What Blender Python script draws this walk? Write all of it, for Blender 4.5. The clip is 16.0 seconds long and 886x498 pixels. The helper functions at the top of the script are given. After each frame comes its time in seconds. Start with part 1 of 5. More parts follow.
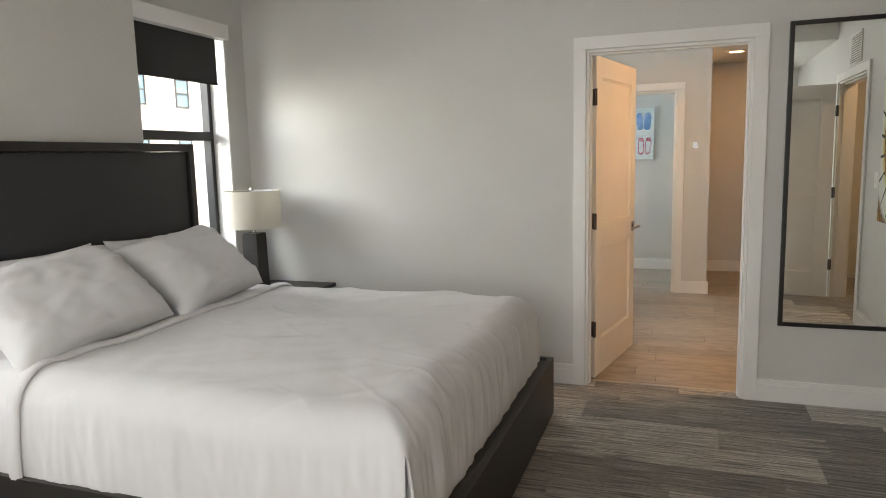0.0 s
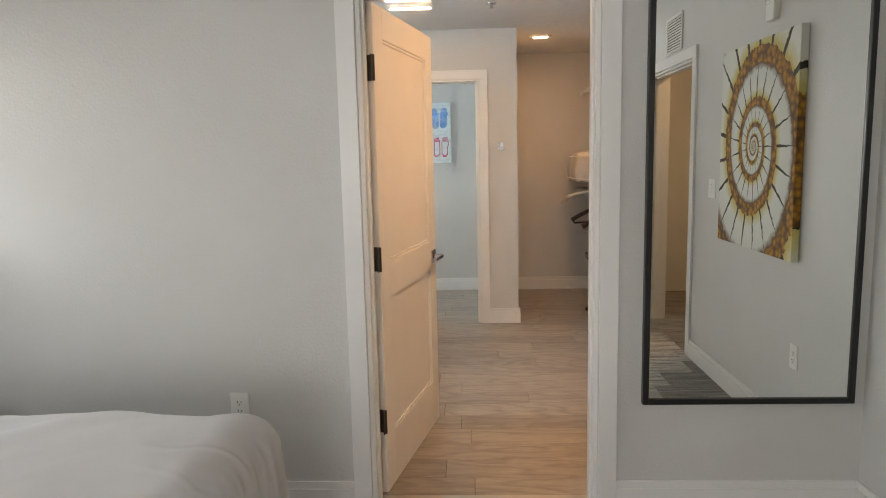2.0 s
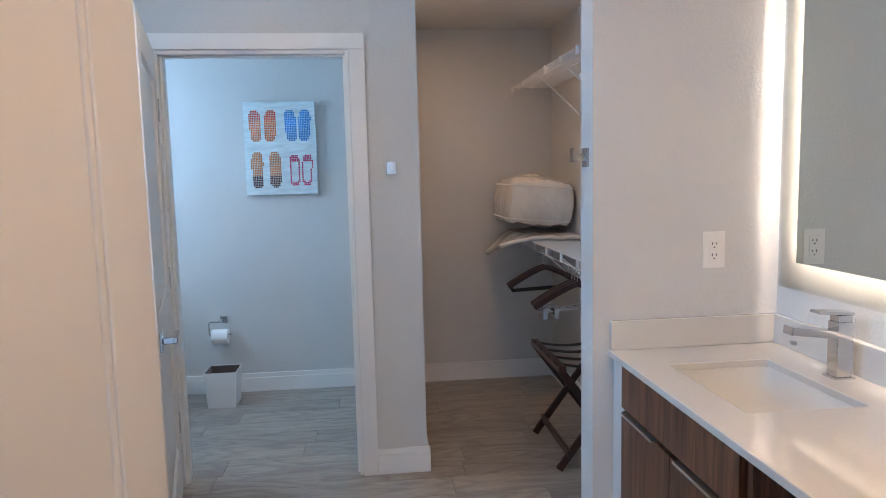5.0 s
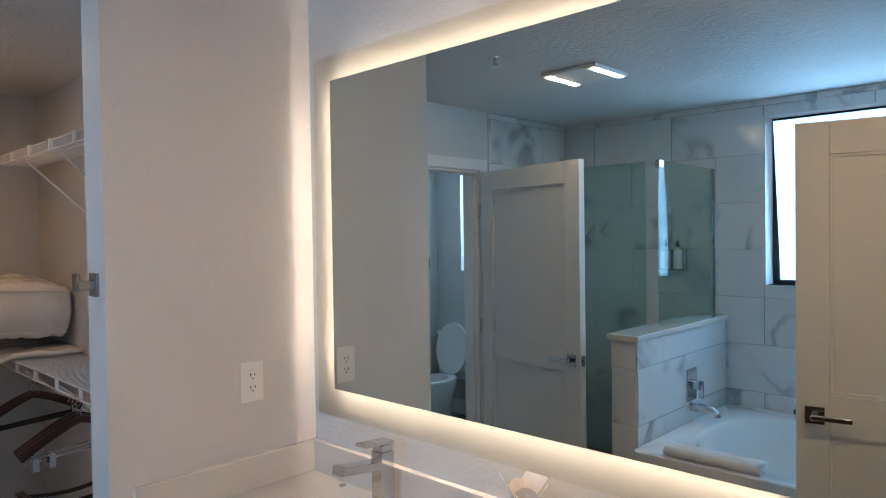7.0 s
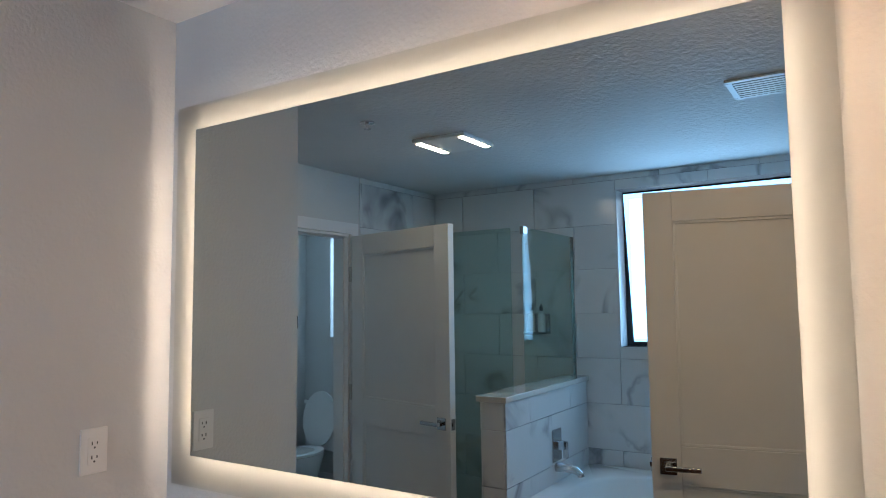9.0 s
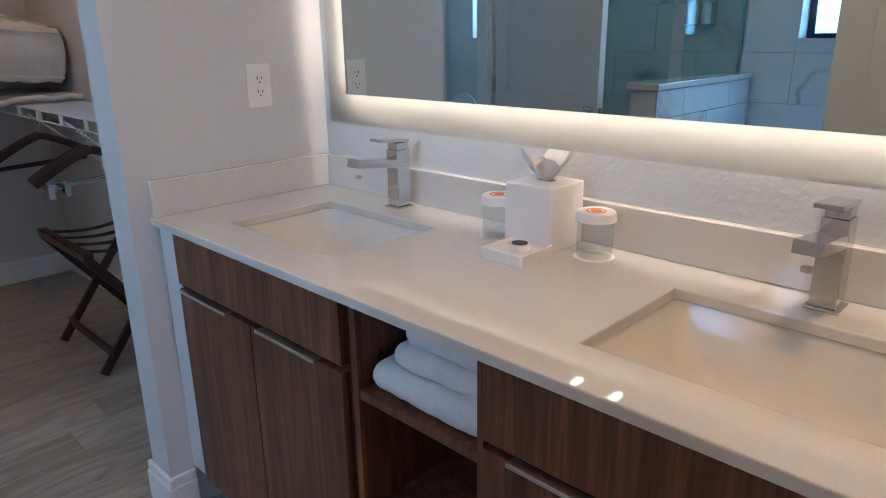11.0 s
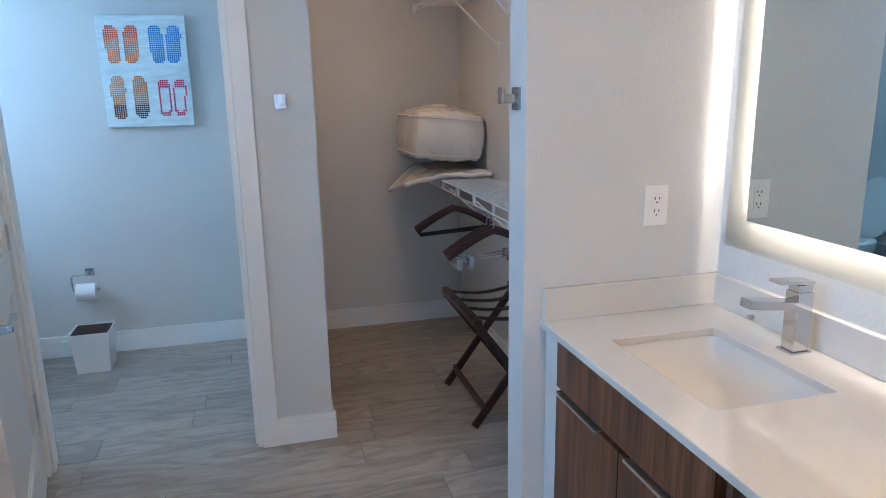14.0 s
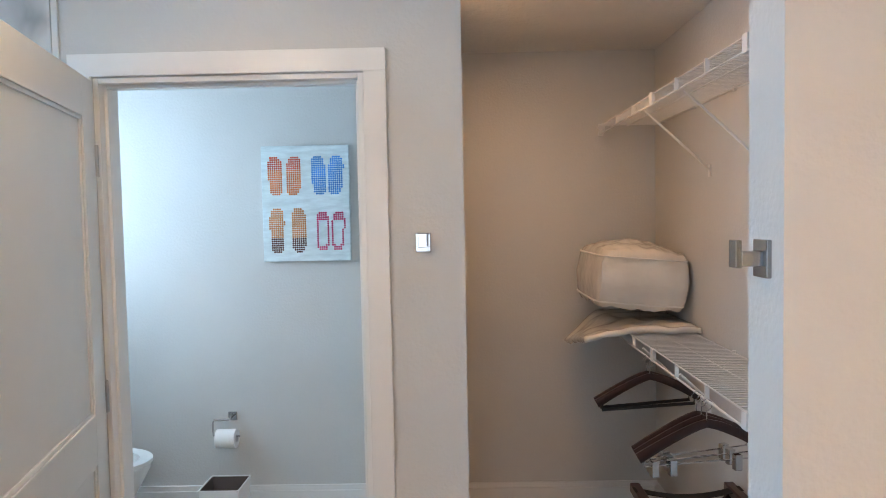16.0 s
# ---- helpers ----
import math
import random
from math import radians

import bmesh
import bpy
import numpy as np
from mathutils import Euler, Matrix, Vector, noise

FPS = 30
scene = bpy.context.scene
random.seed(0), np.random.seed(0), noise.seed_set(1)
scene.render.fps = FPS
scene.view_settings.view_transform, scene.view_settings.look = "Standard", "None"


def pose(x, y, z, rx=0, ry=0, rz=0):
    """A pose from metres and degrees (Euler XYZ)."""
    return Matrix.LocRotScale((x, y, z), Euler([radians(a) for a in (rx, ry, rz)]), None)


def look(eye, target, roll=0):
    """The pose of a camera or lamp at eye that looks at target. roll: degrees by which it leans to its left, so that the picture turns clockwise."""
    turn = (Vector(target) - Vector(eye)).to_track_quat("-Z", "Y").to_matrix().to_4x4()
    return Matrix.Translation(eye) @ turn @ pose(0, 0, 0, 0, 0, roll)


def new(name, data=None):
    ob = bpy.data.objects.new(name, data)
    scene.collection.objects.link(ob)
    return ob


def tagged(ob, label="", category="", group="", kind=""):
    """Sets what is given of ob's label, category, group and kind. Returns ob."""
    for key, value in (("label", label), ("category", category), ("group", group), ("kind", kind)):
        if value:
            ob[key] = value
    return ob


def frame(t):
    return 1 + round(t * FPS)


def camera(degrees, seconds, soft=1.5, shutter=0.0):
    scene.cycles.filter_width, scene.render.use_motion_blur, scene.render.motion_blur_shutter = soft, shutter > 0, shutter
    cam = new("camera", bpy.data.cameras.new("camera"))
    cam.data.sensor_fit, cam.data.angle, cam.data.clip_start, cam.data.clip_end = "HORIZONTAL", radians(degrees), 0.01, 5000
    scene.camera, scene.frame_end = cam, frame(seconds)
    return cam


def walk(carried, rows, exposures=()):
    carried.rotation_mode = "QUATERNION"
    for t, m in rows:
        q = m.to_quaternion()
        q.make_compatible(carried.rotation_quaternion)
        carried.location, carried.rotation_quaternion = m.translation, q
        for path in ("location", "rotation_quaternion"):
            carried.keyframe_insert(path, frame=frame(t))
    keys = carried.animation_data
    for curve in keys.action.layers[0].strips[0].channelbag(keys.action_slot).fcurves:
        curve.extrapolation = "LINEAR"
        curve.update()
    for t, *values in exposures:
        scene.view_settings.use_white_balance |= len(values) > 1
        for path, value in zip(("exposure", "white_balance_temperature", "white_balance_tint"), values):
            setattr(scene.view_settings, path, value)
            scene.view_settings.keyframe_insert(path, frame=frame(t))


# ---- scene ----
cam = camera(66.6, 16.0, soft=1.0)
PATH = [
    (0, (0.981, 0.12, 1.437), (0.321, 1.988, 1.168), -1.4),
    (0.5, (0.923, 0.437, 1.45), (0.39, 2.345, 1.177), -1.4),
    (1, (0.839, 0.799, 1.443), (0.461, 2.743, 1.166), -1.4),
    (1.5, (0.831, 1.225, 1.421), (0.617, 3.195, 1.148), -1.3),
    (2, (0.862, 1.686, 1.432), (0.776, 3.665, 1.157), -1.3),
    (2.5, (0.885, 2.199, 1.443), (0.85, 4.181, 1.176), -1.4),
    (3, (0.932, 2.703, 1.456), (0.93, 4.685, 1.191), -1.5),
    (3.2, (0.936, 2.888, 1.457), (0.944, 4.871, 1.196), -1.5),
    (5.3, (1.039, 4.247, 1.462), (1.36, 6.21, 1.255), -1.3),
    (5.5, (1.053, 4.306, 1.47), (1.529, 6.238, 1.268), -1.3),
    (6, (1.062, 4.397, 1.521), (1.878, 6.213, 1.337), -1.2),
    (6.5, (1.072, 4.426, 1.546), (2.213, 6.065, 1.433), -1.2),
    (7, (1.075, 4.426, 1.618), (2.523, 5.804, 1.578), -0.8),
    (7.5, (1.081, 4.419, 1.65), (2.703, 5.584, 1.75), -0.8),
    (8, (1.083, 4.431, 1.643), (2.801, 5.434, 1.849), -0.9),
    (8.2, (1.084, 4.431, 1.631), (2.815, 5.403, 1.872), -0.9),
    (10.3, (1.07, 4.442, 1.42), (2.539, 5.777, 1.174), -0.6),
    (10.5, (1.075, 4.448, 1.388), (2.514, 5.795, 1.048), -0.6),
    (11, (1.083, 4.475, 1.327), (2.445, 5.809, 0.722), -0.8),
    (11.5, (1.092, 4.485, 1.292), (2.372, 5.771, 0.451), -0.8),
    (12, (1.088, 4.49, 1.283), (2.306, 5.734, 0.299), -0.9),
    (12.5, (1.042, 4.477, 1.344), (2.217, 5.709, 0.295), -1.0),
    (13, (1.016, 4.479, 1.451), (2.111, 5.899, 0.565), -1.0),
    (13.5, (1.01, 4.471, 1.507), (1.857, 6.17, 0.878), -0.9),
    (14, (1.029, 4.501, 1.53), (1.527, 6.383, 1.072), -1.0),
    (14.5, (1.025, 4.634, 1.546), (1.27, 6.591, 1.215), -1.0),
    (15, (1.032, 4.836, 1.583), (1.145, 6.818, 1.346), -1.0),
    (15.5, (1.121, 5.006, 1.583), (1.188, 6.999, 1.442), -1.0),
    (16, (1.219, 5.179, 1.581), (1.183, 7.176, 1.484), -1.1),
]
EXPOSURES = [(0, 0.87, 8300, 13), (2, 0.95, 8100, 14), (3.2, 1.05, 6400, 12), (5.3, 0.62, 5500, 10), (6.5, 0.42, 5700, 10), (7.2, 0.15, 5900, 10), (8.2, -0.1, 5800, 10), (10.3, 0.0, 5500, 9), (11, 0.2, 5200, 8), (11.5, 0.4, 4950, 6), (12, 0.65, 4700, 5), (12.5, 0.8, 4550, 4), (13.5, 0.85, 4900, 4), (14.5, 0.7, 5400, 9), (16, 1.0, 6400, 11)]
walk(cam, [(t, look(eye, target, roll)) for t, eye, target, roll in PATH], EXPOSURES)

# ---- world and lights ----
SKY, SUN = 0.95, 4.0
world = bpy.data.worlds.new("world")
scene.world = world
world.use_nodes = True
wn = world.node_tree.nodes
sky = wn.new("ShaderNodeTexSky")
sky.sky_type, sky.sun_disc = "NISHITA", False
sky.sun_elevation, sky.sun_rotation = radians(50), radians(20)
sky.dust_density, sky.air_density = 4.0, 1.0
world.node_tree.links.new(sky.outputs[0], wn["Background"].inputs[0])
wn["Background"].inputs[1].default_value = SKY
sun = new("sun", bpy.data.lights.new("sun", "SUN"))
sun.data.energy, sun.data.angle, sun.data.color = SUN, radians(15), (1.0, 0.97, 0.92)
sun.matrix_world = look((-30, 10, 40), (-45, 30, 0))


def area_lamp(name, eye, target, w, h, watts, colour):
    lamp = new(name, bpy.data.lights.new(name, "AREA"))
    lamp.data.shape, lamp.data.size, lamp.data.size_y = "RECTANGLE", w, h
    lamp.data.energy, lamp.data.color = watts, colour
    lamp.matrix_world = look(eye, target)
    return lamp


WARM = (1.0, 0.66, 0.38)
area_lamp("daylight_corner_window", (-3.4, 2.8, 2.3), (2, 2.8, 2.2), 2.4, 1.4, 100, (0.82, 0.92, 1.0))
# added fill from the west, set in an assumed window never in view
area_lamp("fill_bedroom_side", (-1.92, 1.2, 1.55), (2, 1.2, 1.4), 0.8, 1.4, 6, (0.85, 0.93, 1.0))
# added broad fill behind the camera's start, for assumed unseen windows
area_lamp("fill_bedroom_back", (0.2, -1.48, 1.5), (0.2, 4, 1.3), 1.9, 1.5, 24, (0.87, 0.94, 1.0))
area_lamp("daylight_bath", (-1.03, 5.3, 1.8), (2, 5.3, 1.4), 1.05, 1.0, 16, (0.34, 0.65, 1.0))
area_lamp("daylight_toilet", (-1.17, 8.08, 1.76), (2, 8.08, 1.2), 0.8, 0.88, 13, (0.58, 0.80, 1.0))
spot = area_lamp("downlight_lamp", (1.49, 7.79, 2.424), (1.49, 7.79, 0), 0.12, 0.12, 2.9, (1.0, 0.53, 0.23))
spot.data.shape = "DISK"
# added warm fill for end wall, door and counter, kept out of view
van = area_lamp("fill_lamp_vanity", (1.62, 4.57, 2.424), (1.62, 4.57, 0), 0.12, 0.12, 10.0, (1.0, 0.55, 0.25))
van.data.shape = "DISK"
# added fill so the unseen hallway is not black; no known fixture
area_lamp("hall_fill", (3.2, 1.5, 2.6), (3.2, 1.5, 0), 0.3, 0.3, 8, WARM)

# ---- materials ----
def mat(name, col, rough=0.5, metal=0.0, var=0.06, scale=6.0, stretch=(1, 1, 1), bump=0.0, bscale=200.0, bdist=0.001,
        rand=0.0, ior=None, sheen=0.0, coat=0.0, fine=0.0, fscale=80.0):
    m = bpy.data.materials.new(name)
    m.use_nodes = True
    nt, b = m.node_tree, m.node_tree.nodes["Principled BSDF"]
    b.inputs["Roughness"].default_value, b.inputs["Metallic"].default_value = rough, metal
    b.inputs["Sheen Weight"].default_value, b.inputs["Coat Weight"].default_value = sheen, coat
    tc = nt.nodes.new("ShaderNodeTexCoord")
    mp = nt.nodes.new("ShaderNodeMapping")
    mp.inputs["Scale"].default_value = stretch
    nt.links.new(tc.outputs["Object"], mp.inputs[0])
    oi = nt.nodes.new("ShaderNodeObjectInfo")
    if rand:
        sc = nt.nodes.new("ShaderNodeMath")
        sc.operation = "MULTIPLY"
        sc.inputs[1].default_value = 37.0
        nt.links.new(oi.outputs["Random"], sc.inputs[0])
        nt.links.new(sc.outputs[0], mp.inputs["Location"])
    n1 = nt.nodes.new("ShaderNodeTexNoise")
    n1.inputs["Scale"].default_value, n1.inputs["Detail"].default_value = scale, 5.0
    nt.links.new(mp.outputs[0], n1.inputs["Vector"])
    n2 = nt.nodes.new("ShaderNodeTexNoise")
    n2.inputs["Scale"].default_value, n2.inputs["Detail"].default_value = fscale, 3.0
    nt.links.new(mp.outputs[0], n2.inputs["Vector"])

    def swing(src, amount):
        r = nt.nodes.new("ShaderNodeMapRange")
        r.inputs["From Min"].default_value, r.inputs["From Max"].default_value = 0.3, 0.7
        r.inputs["To Min"].default_value, r.inputs["To Max"].default_value = 1 - amount, 1 + amount
        nt.links.new(src, r.inputs[0])
        return r.outputs[0]
    val = swing(n1.outputs["Fac"], var)
    for src, am in ((n2.outputs["Fac"], fine), (oi.outputs["Random"], rand)):
        if am:
            mu = nt.nodes.new("ShaderNodeMath")
            mu.operation = "MULTIPLY"
            nt.links.new(val, mu.inputs[0])
            nt.links.new(swing(src, am), mu.inputs[1])
            val = mu.outputs[0]
    hs = nt.nodes.new("ShaderNodeHueSaturation")
    hs.inputs["Color"].default_value = (*col, 1)
    nt.links.new(val, hs.inputs["Value"])
    nt.links.new(hs.outputs[0], b.inputs["Base Color"])
    if bump:
        n3 = nt.nodes.new("ShaderNodeTexNoise")
        n3.inputs["Scale"].default_value, n3.inputs["Detail"].default_value = bscale, 3.0
        nt.links.new(mp.outputs[0], n3.inputs["Vector"])
        bp = nt.nodes.new("ShaderNodeBump")
        bp.inputs["Strength"].default_value, bp.inputs["Distance"].default_value = bump, bdist
        nt.links.new(n3.outputs["Fac"], bp.inputs["Height"])
        nt.links.new(bp.outputs[0], b.inputs["Normal"])
    return m


def emitter(name, col, strength):
    m = bpy.data.materials.new(name)
    m.use_nodes = True
    b = m.node_tree.nodes["Principled BSDF"]
    b.inputs["Base Color"].default_value = (0.8, 0.8, 0.8, 1)
    b.inputs["Emission Color"].default_value = (*col, 1)
    b.inputs["Emission Strength"].default_value = strength
    return m


def glass(name, col, rough=0.0, alpha=0.0, ior=1.45):
    """Thin architectural glass: clear see-through with a mirror-like gloss."""
    m = bpy.data.materials.new(name)
    m.use_nodes = True
    nt = m.node_tree
    nt.nodes.remove(nt.nodes["Principled BSDF"])
    tr, gl, mx, fr, pw, ml, ad = (nt.nodes.new("ShaderNode" + n) for n in ("BsdfTransparent", "BsdfGlossy", "MixShader", "LayerWeight", "Math", "Math", "Math"))
    pw.operation, ml.operation, ad.operation = "POWER", "MULTIPLY", "ADD"
    pw.inputs[1].default_value, ml.inputs[1].default_value, ad.inputs[1].default_value = 4.0, 0.7, 0.035
    tr.inputs[0].default_value = (*col, 1)
    gl.inputs["Roughness"].default_value = rough
    nt.links.new(fr.outputs["Facing"], pw.inputs[0])
    nt.links.new(pw.outputs[0], ml.inputs[0])
    nt.links.new(ml.outputs[0], ad.inputs[0])
    nt.links.new(ad.outputs[0], mx.inputs[0])
    nt.links.new(tr.outputs[0], mx.inputs[1])
    nt.links.new(gl.outputs[0], mx.inputs[2])
    nt.links.new(mx.outputs[0], nt.nodes["Material Output"].inputs[0])
    return m


def frosted(name, col, mix=0.85):
    m = bpy.data.materials.new(name)
    m.use_nodes = True
    nt = m.node_tree
    nt.nodes.remove(nt.nodes["Principled BSDF"])
    tl, df, gl, m1, m2 = (nt.nodes.new("ShaderNode" + n) for n in ("BsdfTranslucent", "BsdfDiffuse", "BsdfGlossy", "MixShader", "MixShader"))
    tl.inputs[0].default_value = df.inputs[0].default_value = (*col, 1)
    gl.inputs["Roughness"].default_value = 0.12
    m1.inputs[0].default_value, m2.inputs[0].default_value = 1 - mix, 0.02
    nt.links.new(tl.outputs[0], m1.inputs[1])
    nt.links.new(df.outputs[0], m1.inputs[2])
    nt.links.new(m1.outputs[0], m2.inputs[1])
    nt.links.new(gl.outputs[0], m2.inputs[2])
    nt.links.new(m2.outputs[0], nt.nodes["Material Output"].inputs[0])
    return m


PAINT = mat("wall_paint", (0.60, 0.595, 0.575), 0.5, var=0.025, scale=2.5, bump=0.8, bscale=85, bdist=0.0019)
CEIL = mat("ceiling_paint", (0.72, 0.71, 0.69), 0.7, var=0.03, scale=3, bump=1.0, bscale=40, bdist=0.006)
TRIM = mat("trim_paint", (0.78, 0.775, 0.76), 0.32, var=0.02, scale=5, bump=0.08, bscale=60)
DOORP = mat("door_paint", (0.74, 0.725, 0.69), 0.36, var=0.02, scale=5, bump=0.12, bscale=120)
CARPET = mat("carpet_pile", (0.32, 0.30, 0.275), 0.95, var=0.8, scale=9, stretch=(0.45, 10, 1), bump=0.9, bscale=420, bdist=0.004, rand=0.38, fine=0.75, fscale=110, sheen=0.2)
PLANK = mat("vinyl_plank", (0.325, 0.288, 0.246), 0.36, var=0.11, scale=3.0, stretch=(1.0, 9, 1), bump=0.25, bscale=60, bdist=0.001, rand=0.10, fine=0.14, fscale=14)


def add_grain(m, stretch, scale, rings, depth):
    """Cathedral grain: contour lines of a stretched noise darken the base colour."""
    nt, b = m.node_tree, m.node_tree.nodes["Principled BSDF"]
    mp = nt.nodes["Mapping"]
    sc = nt.nodes.new("ShaderNodeVectorMath")
    sc.operation = "MULTIPLY"
    sc.inputs[1].default_value = stretch
    nz, mul, fr, rp, mx = (nt.nodes.new("ShaderNode" + k) for k in ("TexNoise", "Math", "Math", "ValToRGB", "Mix"))
    nz.inputs["Scale"].default_value, nz.inputs["Detail"].default_value = scale, 2.5
    mul.operation, fr.operation, mul.inputs[1].default_value = "MULTIPLY", "FRACT", rings
    nt.links.new(mp.outputs[0], sc.inputs[0])
    nt.links.new(sc.outputs[0], nz.inputs["Vector"])
    nt.links.new(nz.outputs["Fac"], mul.inputs[0])
    nt.links.new(mul.outputs[0], fr.inputs[0])
    nt.links.new(fr.outputs[0], rp.inputs[0])
    low = (1 - depth, 1 - depth * 1.05, 1 - depth * 1.1, 1)
    rp.color_ramp.elements[0].color, rp.color_ramp.elements[0].position = low, 0.0
    rp.color_ramp.elements[1].color, rp.color_ramp.elements[1].position = (1, 1, 1, 1), 0.35
    e = rp.color_ramp.elements.new(0.75)
    e.color = (1.06, 1.06, 1.06, 1)
    rp.color_ramp.elements.new(1.0).color = low
    mx.data_type, mx.blend_type = "RGBA", "MULTIPLY"
    mx.inputs[0].default_value = 1.0
    old = b.inputs["Base Color"].links[0].from_socket
    nt.links.new(old, mx.inputs[6])
    nt.links.new(rp.outputs[0], mx.inputs[7])
    nt.links.new(mx.outputs[2], b.inputs["Base Color"])


add_grain(PLANK, (0.7, 0.32, 1.0), 1.3, 11.0, 0.20)
SUBF = mat("floor_joint", (0.05, 0.045, 0.04), 0.9)
GROUT = mat("tile_grout", (0.62, 0.62, 0.62), 0.8)
QUARTZ = mat("quartz", (0.62, 0.60, 0.55), 0.04, var=0.02, scale=4, fine=0.04, fscale=420, coat=0.6)
WALNUT = mat("walnut_laminate", (0.125, 0.050, 0.024), 0.36, var=0.45, scale=4.5, stretch=(7, 7, 0.30), rand=0.10, fine=0.45, fscale=20, bump=0.08, bscale=80)
add_grain(WALNUT, (0.35, 0.35, 1.0), 1.6, 10.0, 0.28)
CHROME = mat("chrome", (0.62, 0.62, 0.63), 0.10, 1.0, var=0.02)
NICKEL = mat("brushed_nickel", (0.55, 0.53, 0.50), 0.28, 1.0, var=0.05, bump=0.05, bscale=300)
HINGE = mat("dark_bronze", (0.09, 0.085, 0.08), 0.35, 1.0, var=0.08)
PULL = mat("brushed_aluminium", (0.62, 0.61, 0.59), 0.34, 1.0, var=0.04)
HOOK = mat("dark_chrome", (0.34, 0.34, 0.345), 0.22, 1.0, var=0.04)
SINKC = mat("cream_ceramic", (0.70, 0.68, 0.62), 0.08, var=0.01)
CERAM = mat("ceramic", (0.80, 0.79, 0.77), 0.10, var=0.01)
PLASTIC = mat("white_plastic", (0.78, 0.77, 0.74), 0.35, var=0.01)
SLOT = mat("dark_slot", (0.03, 0.03, 0.03), 0.5)
BLACKW = mat("black_stained_wood", (0.016, 0.014, 0.014), 0.42, var=0.25, scale=5, stretch=(1, 8, 8), bump=0.1, bscale=60)
HEADF = mat("headboard_fabric", (0.022, 0.022, 0.025), 0.75, var=0.15, scale=6, stretch=(1, 2, 40), bump=0.35, bscale=260, sheen=0.15)
LINEN = mat("white_linen", (0.67, 0.67, 0.685), 0.85, var=0.02, scale=7, bump=0.25, bscale=350, bdist=0.0008, sheen=0.25)
TOWEL = mat("terry_cloth", (0.82, 0.82, 0.83), 0.95, var=0.05, scale=30, bump=1.0, bscale=330, bdist=0.004, sheen=0.4)
SHADEF = frosted("lamp_shade_linen", (0.78, 0.75, 0.68), 0.35)
BLIND = mat("roller_blind", (0.030, 0.031, 0.033), 0.8, var=0.06, bump=0.2, bscale=500)
FRAMEK = mat("black_metal", (0.012, 0.012, 0.013), 0.35, 0.0, var=0.1)
BRONZE = mat("dark_window_frame", (0.03, 0.03, 0.032), 0.45, 0.3, var=0.1)
MAHOG = mat("mahogany", (0.032, 0.010, 0.008), 0.28, var=0.35, scale=8, stretch=(3, 3, 1), coat=0.1)
STRAP = mat("black_strap", (0.012, 0.011, 0.011), 0.7, bump=0.3, bscale=400)
WIRE = mat("white_wire", (0.76, 0.75, 0.73), 0.35, var=0.01)
BAGP = mat("bag_plastic", (0.74, 0.71, 0.65), 0.25, var=0.10, scale=5, bump=0.6, bscale=9, bdist=0.02, coat=0.4)
BAGE = mat("bag_piping", (0.75, 0.73, 0.69), 0.5)
WALLMIRROR = mat("clear_mirror_silver", (0.90, 0.93, 0.92), 0.0, 1.0, var=0.0)
MIRROR = mat("mirror_silver", (0.64, 0.72, 0.72), 0.0, 1.0, var=0.0)
BATHGLASS = glass("shower_glass", (0.80, 0.90, 0.88))
PANE = glass("window_glass", (0.97, 0.98, 0.98))
CUP = glass("tumbler_glass", (0.96, 0.97, 0.97), ior=1.4)
FROST = frosted("frosted_mirror_border", (0.56, 0.56, 0.535))
OBSCURE = frosted("obscure_glass", (0.90, 0.94, 0.97))
LED = emitter("led_strip", (1.0, 0.75, 0.55), 17.0)
BARS = emitter("light_bar", (1.0, 0.72, 0.45), 85.0)
BULB = emitter("downlight_lens", (1.0, 0.80, 0.58), 9.0)
PAPER = mat("tissue_paper", (0.82, 0.81, 0.79), 0.9)
ORANGE = mat("orange_print", (0.75, 0.22, 0.06), 0.7)
SOAPD = mat("dark_label", (0.03, 0.05, 0.045), 0.5)
STUCCO = mat("stucco", (0.72, 0.69, 0.63), 0.9, var=0.05, scale=1.5)
OUTWIN = mat("far_window_glass", (0.10, 0.19, 0.24), 0.6, var=0.1)
GROUND = mat("asphalt", (0.06, 0.06, 0.06), 0.9, var=0.2, scale=0.5)
CANVAS = mat("canvas_edge", (0.72, 0.74, 0.74), 0.8, bump=0.2, bscale=500)


